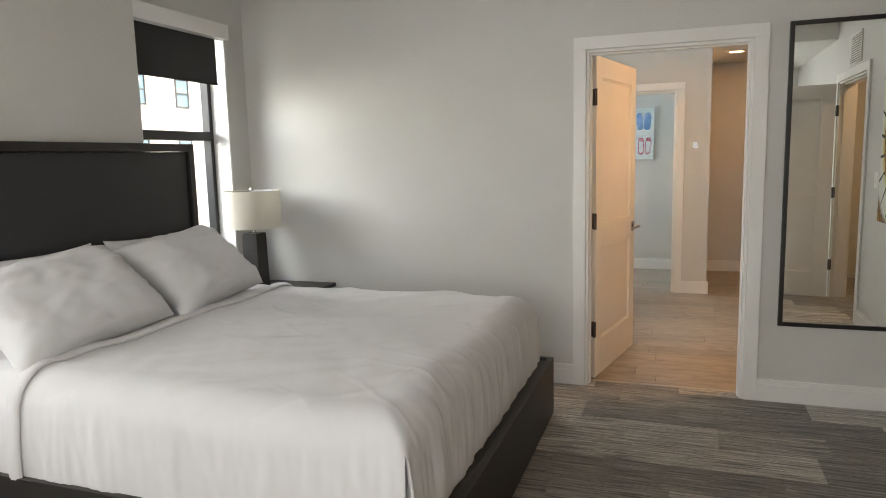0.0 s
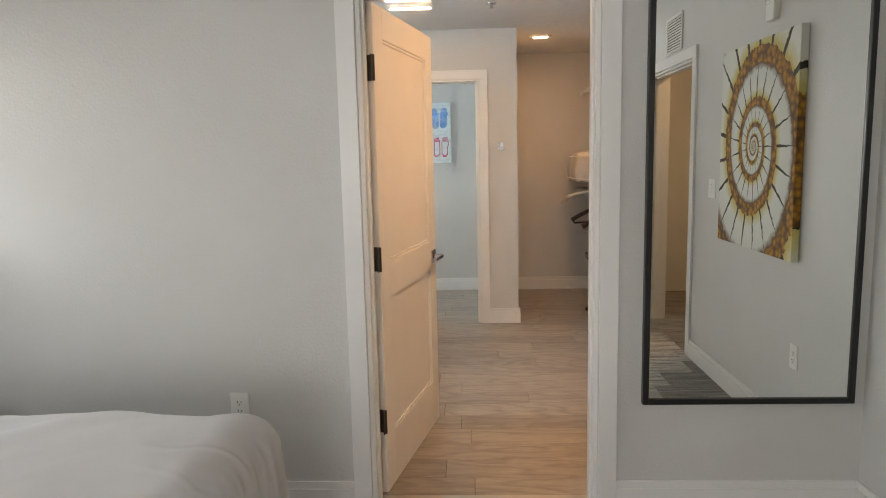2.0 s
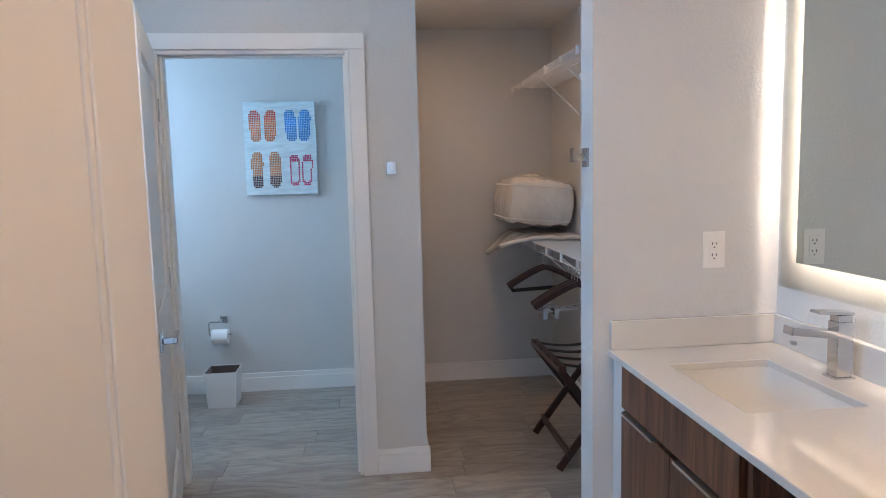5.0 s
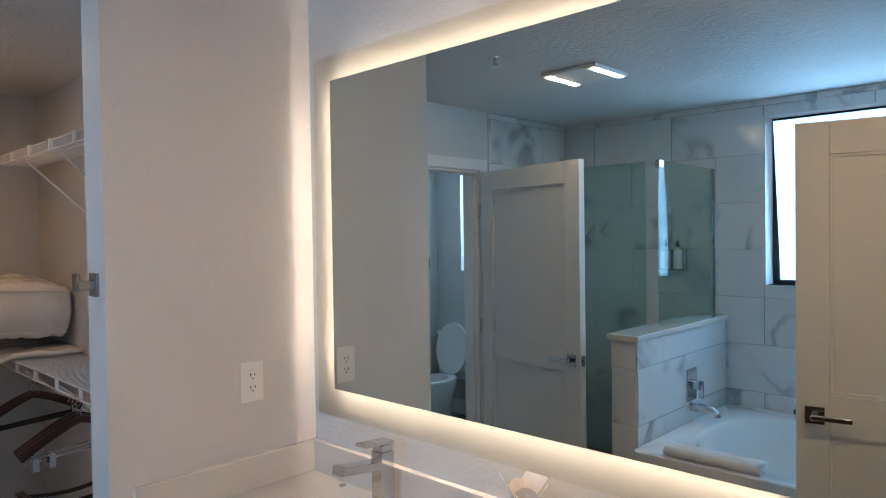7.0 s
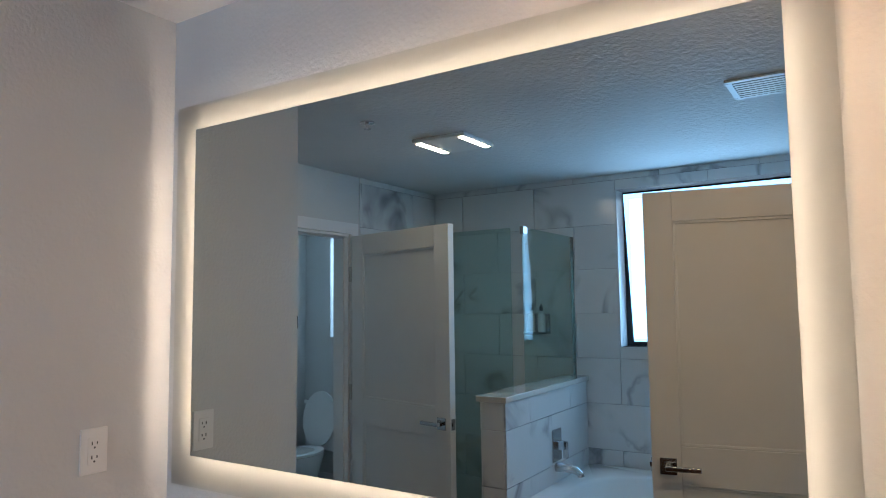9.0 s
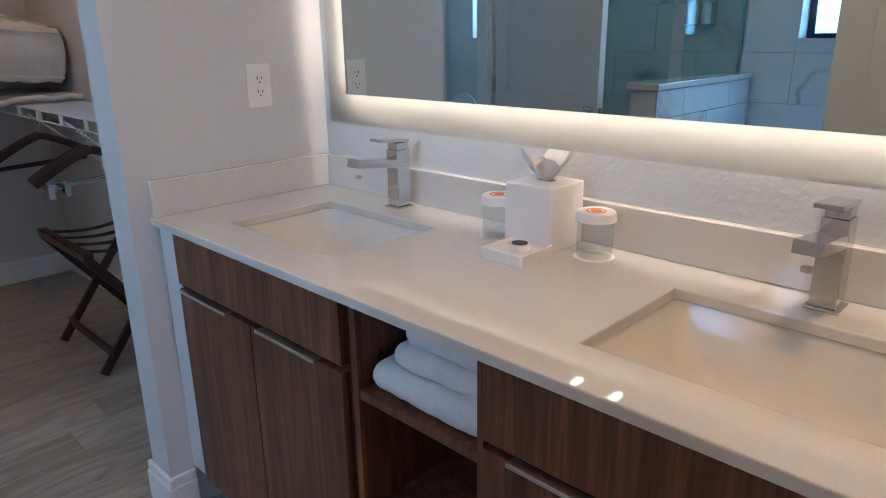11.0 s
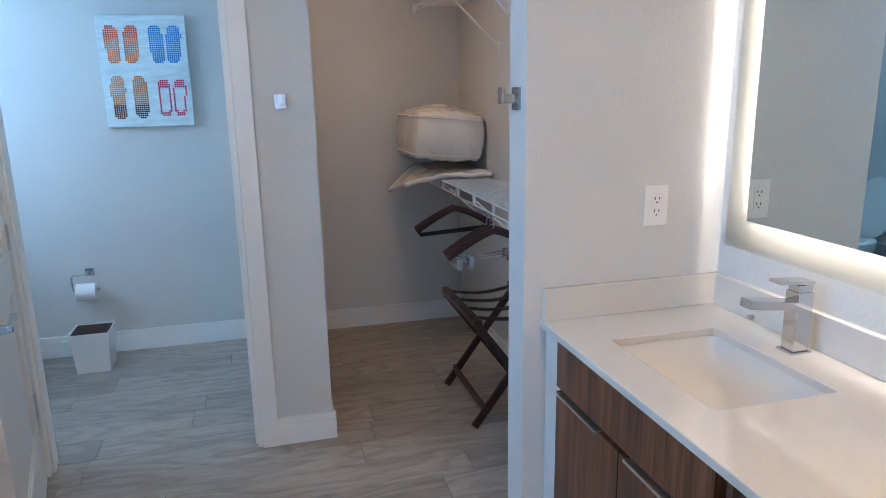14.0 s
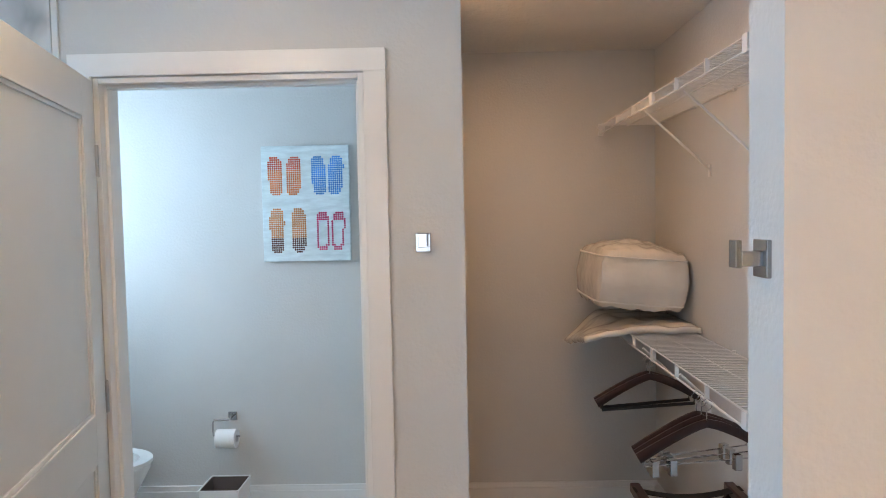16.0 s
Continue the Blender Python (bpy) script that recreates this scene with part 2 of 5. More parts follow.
def marble():
    m = mat("marble_tile", (0.70, 0.70, 0.69), 0.16, var=0.03, scale=2.0, rand=0.02)
    nt, b = m.node_tree, m.node_tree.nodes["Principled BSDF"]
    tc = nt.nodes.new("ShaderNodeTexCoord")
    oi = nt.nodes.new("ShaderNodeObjectInfo")
    mu = nt.nodes.new("ShaderNodeMath")
    mu.operation, mu.inputs[1].default_value = "MULTIPLY", 91.0
    ad = nt.nodes.new("ShaderNodeVectorMath")
    nt.links.new(oi.outputs["Random"], mu.inputs[0])
    nt.links.new(tc.outputs["Object"], ad.inputs[0])
    nt.links.new(mu.outputs[0], ad.inputs[1])
    wv = nt.nodes.new("ShaderNodeTexNoise")
    wv.inputs["Scale"].default_value, wv.inputs["Detail"].default_value, wv.inputs["Distortion"].default_value = 0.8, 5.0, 1.1
    nt.links.new(ad.outputs[0], wv.inputs["Vector"])
    s1 = nt.nodes.new("ShaderNodeMath")
    s1.operation, s1.inputs[1].default_value = "SUBTRACT", 0.5
    s2 = nt.nodes.new("ShaderNodeMath")
    s2.operation = "ABSOLUTE"
    nt.links.new(wv.outputs["Fac"], s1.inputs[0])
    nt.links.new(s1.outputs[0], s2.inputs[0])
    rp = nt.nodes.new("ShaderNodeValToRGB")
    rp.color_ramp.elements[0].color, rp.color_ramp.elements[1].color = (0.45, 0.45, 0.46, 1), (1, 1, 1, 1)
    rp.color_ramp.elements[0].position, rp.color_ramp.elements[1].position = 0.0, 0.030
    rp.color_ramp.elements.new(0.010).color = (0.62, 0.62, 0.63, 1)
    nt.links.new(s2.outputs[0], rp.inputs[0])
    fade = nt.nodes.new("ShaderNodeTexNoise")
    fade.inputs["Scale"].default_value = 2.6
    nt.links.new(ad.outputs[0], fade.inputs["Vector"])
    fm = nt.nodes.new("ShaderNodeMapRange")
    fm.inputs["From Min"].default_value, fm.inputs["From Max"].default_value = 0.47, 0.66
    nt.links.new(fade.outputs["Fac"], fm.inputs[0])
    mx = nt.nodes.new("ShaderNodeMix")
    mx.data_type, mx.blend_type = "RGBA", "MULTIPLY"
    nt.links.new(fm.outputs[0], mx.inputs[0])
    old = b.inputs["Base Color"].links[0].from_socket
    nt.links.new(old, mx.inputs[6])
    nt.links.new(rp.outputs[0], mx.inputs[7])
    nt.links.new(mx.outputs[2], b.inputs["Base Color"])
    return m


MARBLE = marble()


def flower_print():
    """A spiral of petals in white, gold and dark brown, printed on canvas; centre at the object's origin, in its y-z plane."""
    m = bpy.data.materials.new("flower_print")
    m.use_nodes = True
    nt, b = m.node_tree, m.node_tree.nodes["Principled BSDF"]
    b.inputs["Roughness"].default_value = 0.7

    def math_node(op, a, c=None):
        n = nt.nodes.new("ShaderNodeMath")
        n.operation = op
        for i, v in enumerate((a, c)):
            if v is None:
                continue
            if isinstance(v, (int, float)):
                n.inputs[i].default_value = v
            else:
                nt.links.new(v, n.inputs[i])
        return n.outputs[0]
    tc = nt.nodes.new("ShaderNodeTexCoord")
    sp = nt.nodes.new("ShaderNodeSeparateXYZ")
    nz = nt.nodes.new("ShaderNodeTexNoise")
    nz.inputs["Scale"].default_value = 26
    nt.links.new(tc.outputs["Object"], nz.inputs["Vector"])
    nt.links.new(tc.outputs["Object"], sp.inputs[0])
    y, z = math_node("MULTIPLY", sp.outputs[1], 1.12), sp.outputs[2]
    r = math_node("SQRT", math_node("ADD", math_node("MULTIPLY", y, y), math_node("MULTIPLY", z, z)))
    ang = math_node("DIVIDE", math_node("ARCTAN2", z, y), 2 * math.pi)
    wob = math_node("MULTIPLY", math_node("SUBTRACT", nz.outputs["Fac"], 0.5), 0.14)
    band = math_node("FRACT", math_node("ADD", math_node("ADD", math_node("MULTIPLY", math_node("LOGARITHM", r, math.e), 1.45), ang), wob))
    petal = math_node("ABSOLUTE", math_node("SUBTRACT", math_node("FRACT", math_node("ADD", math_node("MULTIPLY", ang, 21), math_node("MULTIPLY", wob, 1.2))), 0.5))
    rp = nt.nodes.new("ShaderNodeValToRGB")
    cr = rp.color_ramp
    cols = ((0.0, (0.10, 0.045, 0.012)), (0.10, (0.42, 0.20, 0.02)), (0.22, (0.55, 0.36, 0.05)), (0.34, (0.62, 0.55, 0.25)), (0.50, (0.72, 0.72, 0.66)), (0.86, (0.66, 0.67, 0.62)), (0.97, (0.16, 0.08, 0.02)))
    cr.elements[0].position, cr.elements[0].color = cols[0][0], (*cols[0][1], 1)
    cr.elements[1].position, cr.elements[1].color = cols[-1][0], (*cols[-1][1], 1)
    for p, c in cols[1:-1]:
        cr.elements.new(p).color = (*c, 1)
    nt.links.new(band, rp.inputs[0])
    gap = math_node("GREATER_THAN", math_node("MULTIPLY", petal, math_node("SUBTRACT", 1.15, math_node("MULTIPLY", band, 0.25))), 0.445)
    mx = nt.nodes.new("ShaderNodeMix")
    mx.data_type = "RGBA"
    mx.inputs[7].default_value = (0.035, 0.028, 0.012, 1)
    nt.links.new(gap, mx.inputs[0])
    vo = nt.nodes.new("ShaderNodeTexVoronoi")
    vo.inputs["Scale"].default_value = 30
    nt.links.new(tc.outputs["Object"], vo.inputs["Vector"])
    vr = nt.nodes.new("ShaderNodeValToRGB")
    vr.color_ramp.elements[0].color, vr.color_ramp.elements[1].color = (0.50, 0.22, 0.02, 1), (0.12, 0.05, 0.01, 1)
    vr.color_ramp.elements[0].position, vr.color_ramp.elements[1].position = 0.2, 0.75
    nt.links.new(vo.outputs["Distance"], vr.inputs[0])
    m2 = nt.nodes.new("ShaderNodeMix")
    m2.data_type = "RGBA"
    dots = math_node("LESS_THAN", band, 0.26)
    nt.links.new(dots, m2.inputs[0])
    nt.links.new(rp.outputs[0], mx.inputs[6])
    nt.links.new(mx.outputs[2], m2.inputs[6])
    nt.links.new(vr.outputs[0], m2.inputs[7])
    nt.links.new(m2.outputs[2], b.inputs["Base Color"])
    return m


FLOWER = flower_print()

# ---- builders ----
ROOTS = {}


def box(bm, x0, x1, y0, y1, z0, z1, bevel=0.0, m=None):
    d = bmesh.new()
    vs = [d.verts.new((x, y, z)) for x in (x0, x1) for y in (y0, y1) for z in (z0, z1)]
    for f in ((0, 1, 3, 2), (4, 6, 7, 5), (0, 4, 5, 1), (2, 3, 7, 6), (0, 2, 6, 4), (1, 5, 7, 3)):
        d.faces.new([vs[i] for i in f])
    if bevel:
        bmesh.ops.bevel(d, geom=d.edges[:], offset=bevel, segments=2, affect="EDGES", profile=0.5)
    bmesh.ops.recalc_face_normals(d, faces=d.faces[:])
    absorb(bm, d, m)


def absorb(bm, d, m=None):
    if m is not None:
        d.transform(m)
    me = bpy.data.meshes.new("tmp")
    d.to_mesh(me)
    d.free()
    bm.from_mesh(me)
    bpy.data.meshes.remove(me)


def tube(bm, pts, r, seg=8):
    """A round bar along a line of points; r may be a list."""
    pts = [Vector(p) for p in pts]
    rs = r if isinstance(r, (list, tuple)) else [r] * len(pts)
    rings = []
    for i, p in enumerate(pts):
        d = (pts[min(i + 1, len(pts) - 1)] - pts[max(i - 1, 0)]).normalized()
        up = Vector((0, 0, 1)) if abs(d.z) < 0.9 else Vector((1, 0, 0))
        a = d.cross(up).normalized()
        b = a.cross(d)
        rings.append([bm.verts.new(p + rs[i] * (math.cos(k * 2 * math.pi / seg) * a + math.sin(k * 2 * math.pi / seg) * b)) for k in range(seg)])
    for r0, r1 in zip(rings, rings[1:]):
        for k in range(seg):
            bm.faces.new((r0[k], r0[(k + 1) % seg], r1[(k + 1) % seg], r1[k]))
    bm.faces.new(rings[0][::-1])
    bm.faces.new(rings[-1])


def lathe(bm, prof, cx=0, cy=0, seg=32):
    """A turned shape from (radius, z) pairs."""
    rings = [[bm.verts.new((cx + r * math.cos(k * 2 * math.pi / seg), cy + r * math.sin(k * 2 * math.pi / seg), z)) for k in range(seg)] for r, z in prof]
    for r0, r1 in zip(rings, rings[1:]):
        for k in range(seg):
            bm.faces.new((r0[k], r0[(k + 1) % seg], r1[(k + 1) % seg], r1[k]))


def rounded_ring(bm, cx, cy, hx, hy, r, z, n=6):
    out = []
    for sx, sy, a0 in ((1, 1, 0), (-1, 1, 90), (-1, -1, 180), (1, -1, 270)):
        for k in range(n + 1):
            a = radians(a0 + 90 * k / n)
            out.append(bm.verts.new((cx + sx * (hx - r) + r * math.cos(a), cy + sy * (hy - r) + r * math.sin(a), z)))
    return out


def loft(bm, rings, cap0=False, cap1=True):
    for r0, r1 in zip(rings, rings[1:]):
        n = len(r0)
        for k in range(n):
            bm.faces.new((r0[k], r0[(k + 1) % n], r1[(k + 1) % n], r1[k]))
    if cap0:
        bm.faces.new(rings[0])
    if cap1:
        bm.faces.new(rings[-1])


def thing(name, loc, label, category, group="", rz=0):
    e = new(name)
    e.empty_display_size = 0.1
    e.matrix_world = pose(*loc, 0, 0, rz)
    tagged(e, label, category, group)
    ROOTS[e] = Vector(loc)
    return e


def part(name, bm, material, parent=None, label="", smooth=False, world=True):
    """Links a bmesh as one mesh object. world: the mesh was drawn at its place in the room, and is moved to its thing's base."""
    root = parent
    while root is not None and root.parent is not None:
        root = root.parent
    if root is not None and world and root in ROOTS:
        bmesh.ops.translate(bm, verts=bm.verts[:], vec=-ROOTS[root])
    bmesh.ops.recalc_face_normals(bm, faces=bm.faces[:])
    me = bpy.data.meshes.new(name)
    bm.to_mesh(me)
    bm.free()
    me.materials.append(material)
    if smooth:
        for p in me.polygons:
            p.use_smooth = True
        me.set_sharp_from_angle(angle=radians(40))
    ob = new(name, me)
    if parent is not None:
        ob.parent = parent
    if label:
        ob["label"] = label
    return ob


def boxes(name, lst, material, parent=None, label="", bevel=0.0, world=True):
    bm = bmesh.new()
    for b in lst:
        box(bm, *b, bevel=bevel)
    return part(name, bm, material, parent, label, world=world)


def solo(name, bm, material, label, category, smooth=False, group="", kind=""):
    ob = part(name, bm, material, None, "", smooth)
    return tagged(ob, label, category, group, kind)


def setting(name, lst, material, label, bevel=0.0):
    ob = boxes(name, lst, material, bevel=bevel)
    return tagged(ob, label, name.split("_")[0], kind="structure")


def wall(name, axis, f0, f1, a0, a1, z1, holes, label, material=None):
    """A wall that runs along an axis from a0 to a1, between f0 and f1 across it, with holes (a0, a1, z0, z1)."""
    lst, cur = [], a0
    for h0, h1, k0, k1 in sorted(holes):
        lst.append((cur, h0, 0, z1))
        if k0 > 0:
            lst.append((h0, h1, 0, k0))
        lst.append((h0, h1, k1, z1))
        cur = h1
    lst.append((cur, a1, 0, z1))
    bx = [(p, q, f0, f1, s, t) if axis == "x" else (f0, f1, p, q, s, t) for p, q, s, t in lst if q - p > 1e-4 and t - s > 1e-4]
    return setting(name, bx, material or PAINT, label)


def shape_cloth(bm, fn, nu, nv, wrap=False):
    g = [[bm.verts.new(fn(i / nu, j / nv)) for j in range(nv + 1)] for i in range(nu + 1)]
    for i in range(nu):
        for j in range(nv):
            bm.faces.new((g[i][j], g[i + 1][j], g[i + 1][j + 1], g[i][j + 1]))


def cushion(bm, w, h, t, m, seed=0, wr=0.012, power=3.0, n=28):
    """A stuffed, pinched-cornered cushion of width w (x), height h (y) and thickness t (z), set by the matrix m."""
    d = bmesh.new()
    for s in (1, -1):
        def fn(a, b, s=s):
            u, v = 2 * a - 1, 2 * b - 1
            k = (max(0, 1 - abs(u) ** power) * max(0, 1 - abs(v) ** power)) ** 0.62
            x = u * w / 2 * (1 - 0.09 * (1 - v * v) * abs(u) ** 5)
            y = v * h / 2 * (1 - 0.11 * (1 - u * u) * abs(v) ** 5)
            nz = noise.noise(Vector((u * 2.2 + seed, v * 2.2, s * 3.1))) * wr + noise.noise(Vector((u * 5 + seed, v * 6, s))) * wr * 0.5
            rim = max(abs(u), abs(v)) ** 3
            nz += wr * 0.55 * rim * noise.noise(Vector((u * 13 + seed, v * 5 * (1 + abs(u)), s * 4))) + wr * 0.12 * (1 - abs(noise.noise(Vector((u * 4 - v * 6 + seed, (u + v) * 1.5, s))))) ** 6
            return (x, y, s * (k * t / 2 + nz * min(1, k * 2)))
        shape_cloth(d, fn, n, n)
    bmesh.ops.remove_doubles(d, verts=d.verts[:], dist=0.0005)
    absorb(bm, d, m)

# ---- the large structure ----
XW, XE, Y1, Y1B, Y2, YB, HC, HB = -1.93, 2.37, 4.26, 4.38, 7.345, 8.80, 2.44, 2.72
XBW, XTW = -0.955, -1.03
wall("wall_bedroom_bath", "x", Y1, Y1B, XW - 0.25, XE, HB, [(0.445, 1.345, 0, 2.04)], "painted light grey orange-peel plaster wall with a doorway")
wall("wall_east", "y", XE, XE + 0.13, -1.62, YB + 0.12, HB, [(1.03, 2.09, 0, 2.04)], "painted light grey plaster wall with a doorway")
# the hole at y 0.75 to 1.65 is for the added, unseen window
wall("wall_west_bedroom", "y", XW - 0.25, XW, -1.62, Y1, HB, [(0.75, 1.65, 0.8, 2.34), (3.19, 4.055, 0.8, 2.34)], "painted grey plaster wall with a recessed window and an added unseen one")
setting("wall_headboard_bump", [(XW, -1.85, 1.75, 3.165, 0, HB)], PAINT, "painted grey wall section standing proud behind the headboard")
# the wide opening is assumed, out of view, for the back fill
wall("wall_south", "x", -1.62, -1.5, XW, XE, HB, [(-0.75, 1.15, 0.75, 2.25)], "painted light grey plaster wall with an added, unseen wide window")
setting("ceiling_bedroom", [(XW - 0.25, XE + 0.13, -1.62, Y1B, HB, HB + 0.1)], CEIL, "white textured plaster ceiling")
setting("ceiling_soffit", [(1.5, XE, -1.5, Y1 - 3.4, 2.46, HB)], CEIL, "white boxed ceiling soffit")
setting("ceiling_bath", [(XTW - 0.25, XE, Y1B, YB, HC, HC + 0.28)], CEIL, "white textured plaster ceiling")
wall("wall_west_bath", "y", XBW - 0.25, XBW - 0.012, Y1B, Y2, HC, [(4.72, 5.88, 1.28, 2.33)], "tiled outer wall with a frosted window", GROUT)
wall("wall_west_toilet", "y", XTW - 0.2, XTW, Y2, YB, HC, [(7.65, 8.5, 1.3, 2.22)], "painted wall with a window beside the toilet")
wall("wall_north", "x", YB, YB + 0.12, XTW - 0.2, XE, HC, [], "painted light grey plaster wall")
wall("wall_toilet", "x", Y2, Y2 + 0.12, XTW - 0.2, 1.25, HC, [(0.070, 0.934, 0, 2.042)], "painted wall with the doorway to the toilet room")
setting("wall_closet_side", [(1.13, 1.25, Y2 + 0.12, YB, 0, HC)], PAINT, "painted wall between toilet room and closet")
setting("wall_closet_east", [(2.29, XE, 6.31, YB, 0, HC)], PAINT, "painted closet side wall")
setting("wall_vanity_end", [(1.708, XE, 6.19, 6.31, 0, HC)], PAINT, "short painted wall between vanity and closet")
XV = 2.332
setting("wall_vanity", [(XV, XE, Y1B, 6.19, 0, HC)], PAINT, "painted orange-peel plaster wall behind the vanity")
setting("wall_hall", [(4.1, 4.2, -0.2, 3.4, 0, HB), (2.5, 4.1, 3.3, 3.4, 0, HB), (2.5, 4.1, -0.2, -0.1, 0, HB)], PAINT, "painted hallway walls")
setting("ceiling_hall", [(2.5, 4.2, -0.2, 3.4, HB, HB + 0.1)], CEIL, "white hallway ceiling")
setting("floor_hall", [(2.37, 4.2, -0.2, 3.4, -0.1, 0.0)], CARPET, "grey carpet in the hallway")
floor_bed = setting("floor_bedroom", [(XW - 0.25, XE, -1.62, 4.36, -0.1, -0.006)], SUBF, "bedroom floor of grey striped carpet planks")
floor_bath = setting("floor_bath", [(XTW - 0.25, XE, 4.36, YB, -0.1, -0.004)], SUBF, "bathroom floor of grey-brown wood-look vinyl planks")


def casing(name, axis, face, side, o0, o1, top, w=0.073, t=0.018, depth=0.12, back=True):
    """Flat door casing on a wall's face, with the jamb lining and its stop."""
    bm = bmesh.new()

    def bx(a0, a1, f0, f1, z0, z1, bv=0.002):
        f0, f1 = min(f0, f1), max(f0, f1)
        if axis == "x":
            box(bm, a0, a1, f0, f1, z0, z1, bv)
        else:
            box(bm, f0, f1, a0, a1, z0, z1, bv)
    j = 0.016
    for fc, sd in ((face, side),) + (((face - side * depth), -side),) * back:
        f0, f1 = fc, fc + sd * t
        bx(o0 - w, o0 - 0.003, f0, f1, 0, top + 0.003)
        bx(o1 + 0.003, o1 + w, f0, f1, 0, top + 0.003)
        bx(o0 - w, o1 + w, f0, f1, top + 0.003, top + w)
    g0, g1 = face + side * 0.003, face - side * (depth + 0.003)
    bx(o0 - 0.002, o0 + j, g0, g1, 0, top)
    bx(o1 - j, o1 + 0.002, g0, g1, 0, top)
    bx(o0 + j, o1 - j, g0, g1, top - j, top + 0.001)
    s0, s1 = face - side * (depth * 0.25), face - side * (depth * 0.55)
    bx(o0 + j, o0 + j + 0.011, s0, s1, 0, top - j)
    bx(o1 - j - 0.011, o1 - j, s0, s1, 0, top - j)
    bx(o0 + j + 0.011, o1 - j - 0.011, s0, s1, top - j - 0.011, top - j)
    ob = part(name, bm, TRIM)
    return tagged(ob, "white painted flat door casing and jamb", "door frame", kind="structure")


casing("trim_bedroom_bath", "x", Y1, -1, 0.445, 1.345, 2.04, 0.075)
casing("trim_toilet", "x", Y2, -1, 0.070, 0.934, 2.042, 0.075)
casing("trim_entry", "y", XE, -1, 1.03, 2.09, 2.04, 0.075, depth=0.13)


def baseboard(name, runs):
    bm = bmesh.new()
    for axis, face, side, a0, a1 in runs:
        for t, z0, z1 in ((0.016, 0.0, 0.098), (0.011, 0.098, 0.128)):
            f0, f1 = sorted((face, face + side * t))
            if axis == "x":
                box(bm, a0, a1, f0, f1, z0, z1, 0.002)
            else:
                box(bm, f0, f1, a0, a1, z0, z1, 0.002)
    return tagged(part(name, bm, TRIM), "white painted stepped baseboard", "baseboard", kind="structure")


baseboard("baseboard_bedroom", [("x", Y1, -1, XW, 0.37), ("x", Y1, -1, 1.42, XE - 0.016), ("y", XE, -1, 2.165, Y1), ("y", XE, -1, -1.5, 0.955), ("y", XW, 1, 3.165, Y1 - 0.016)])
baseboard("baseboard_bath", [("x", Y2, -1, 1.005, 1.266), ("y", 1.25, 1, Y2, YB - 0.016), ("x", YB, -1, 1.25, 2.29), ("y", 2.29, -1, 6.326, YB - 0.016),
                             ("x", 6.31, 1, 1.708, 2.29), ("y", 1.708, -1, 6.174, 6.326), ("x", 6.19, -1, 1.708, 1.778), ("x", YB, -1, XTW, 1.13), ("y", 1.13, -1, Y2 + 0.12, YB - 0.016), ("y", XTW, 1, Y2 + 0.12, YB - 0.016)])
setting("threshold", [(0.461, 1.329, 4.345, 4.375, -0.004, 0.003)], NICKEL, "thin metal strip between carpet and vinyl floor")

# ---- outside ----
setting("ground", [(-900, 900, -900, 900, -9.2, -9.0)], GROUND, "grey asphalt ground far below the windows")
house = thing("apartment_building", (-27, 30, -9), "pale cream stucco apartment building with rows of windows", "building")
boxes("wall", [(-39, -27, 8, 60, -9, 16)], STUCCO, house)
boxes("roof", [(-39.3, -26.7, 7.7, 60.3, 16, 16.4)], STUCCO, house)
for row in range(-2, 4):
    for k in range(12):
        wy, wz = 12 + 3.5 * k, 1.6 + 3.1 * row
        wf = boxes("window", [(-27.02, -26.95, wy, wy + 0.09, wz, wz + 1.7), (-27.02, -26.95, wy + 1.05, wy + 1.14, wz, wz + 1.7),
                              (-27.02, -26.95, wy + 0.09, wy + 1.05, wz, wz + 0.09), (-27.02, -26.95, wy + 0.09, wy + 1.05, wz + 0.8, wz + 0.88), (-27.02, -26.95, wy + 0.09, wy + 1.05, wz + 1.61, wz + 1.7)], BRONZE, house)
        boxes("pane", [(-27.01, -26.99, wy + 0.09, wy + 1.05, wz + 0.09, wz + 1.61)], OUTWIN, wf)


def sash_window(name, x, y0, y1, z0, z1, pane, label, rail=True):
    bm = bmesh.new()
    f = 0.045
    for b in ((x, x + 0.06, y0, y0 + f, z0, z1), (x, x + 0.06, y1 - f, y1, z0, z1), (x, x + 0.06, y0 + f, y1 - f, z0, z0 + f), (x, x + 0.06, y0 + f, y1 - f, z1 - f, z1)):
        box(bm, *b, bevel=0.003)
    zm = z0 + (z1 - z0) * 0.53
    if rail:
        box(bm, x + 0.005, x + 0.07, y0 + f, y1 - f, zm - 0.03, zm + 0.03, bevel=0.003)
    root = thing(name, (x, (y0 + y1) / 2, z0), label, "window")
    root["kind"] = "structure"
    part("window_frame", bm, BRONZE, root)
    for s, t in (((z0 + f, zm - 0.03), (zm + 0.03, z1 - f)) if rail else ((z0 + f, z1 - f),)):
        p = boxes("pane", [(x + 0.025, x + 0.03, y0 + f, y1 - f, s, t)], pane, root)
        p.visible_shadow = False
    return root


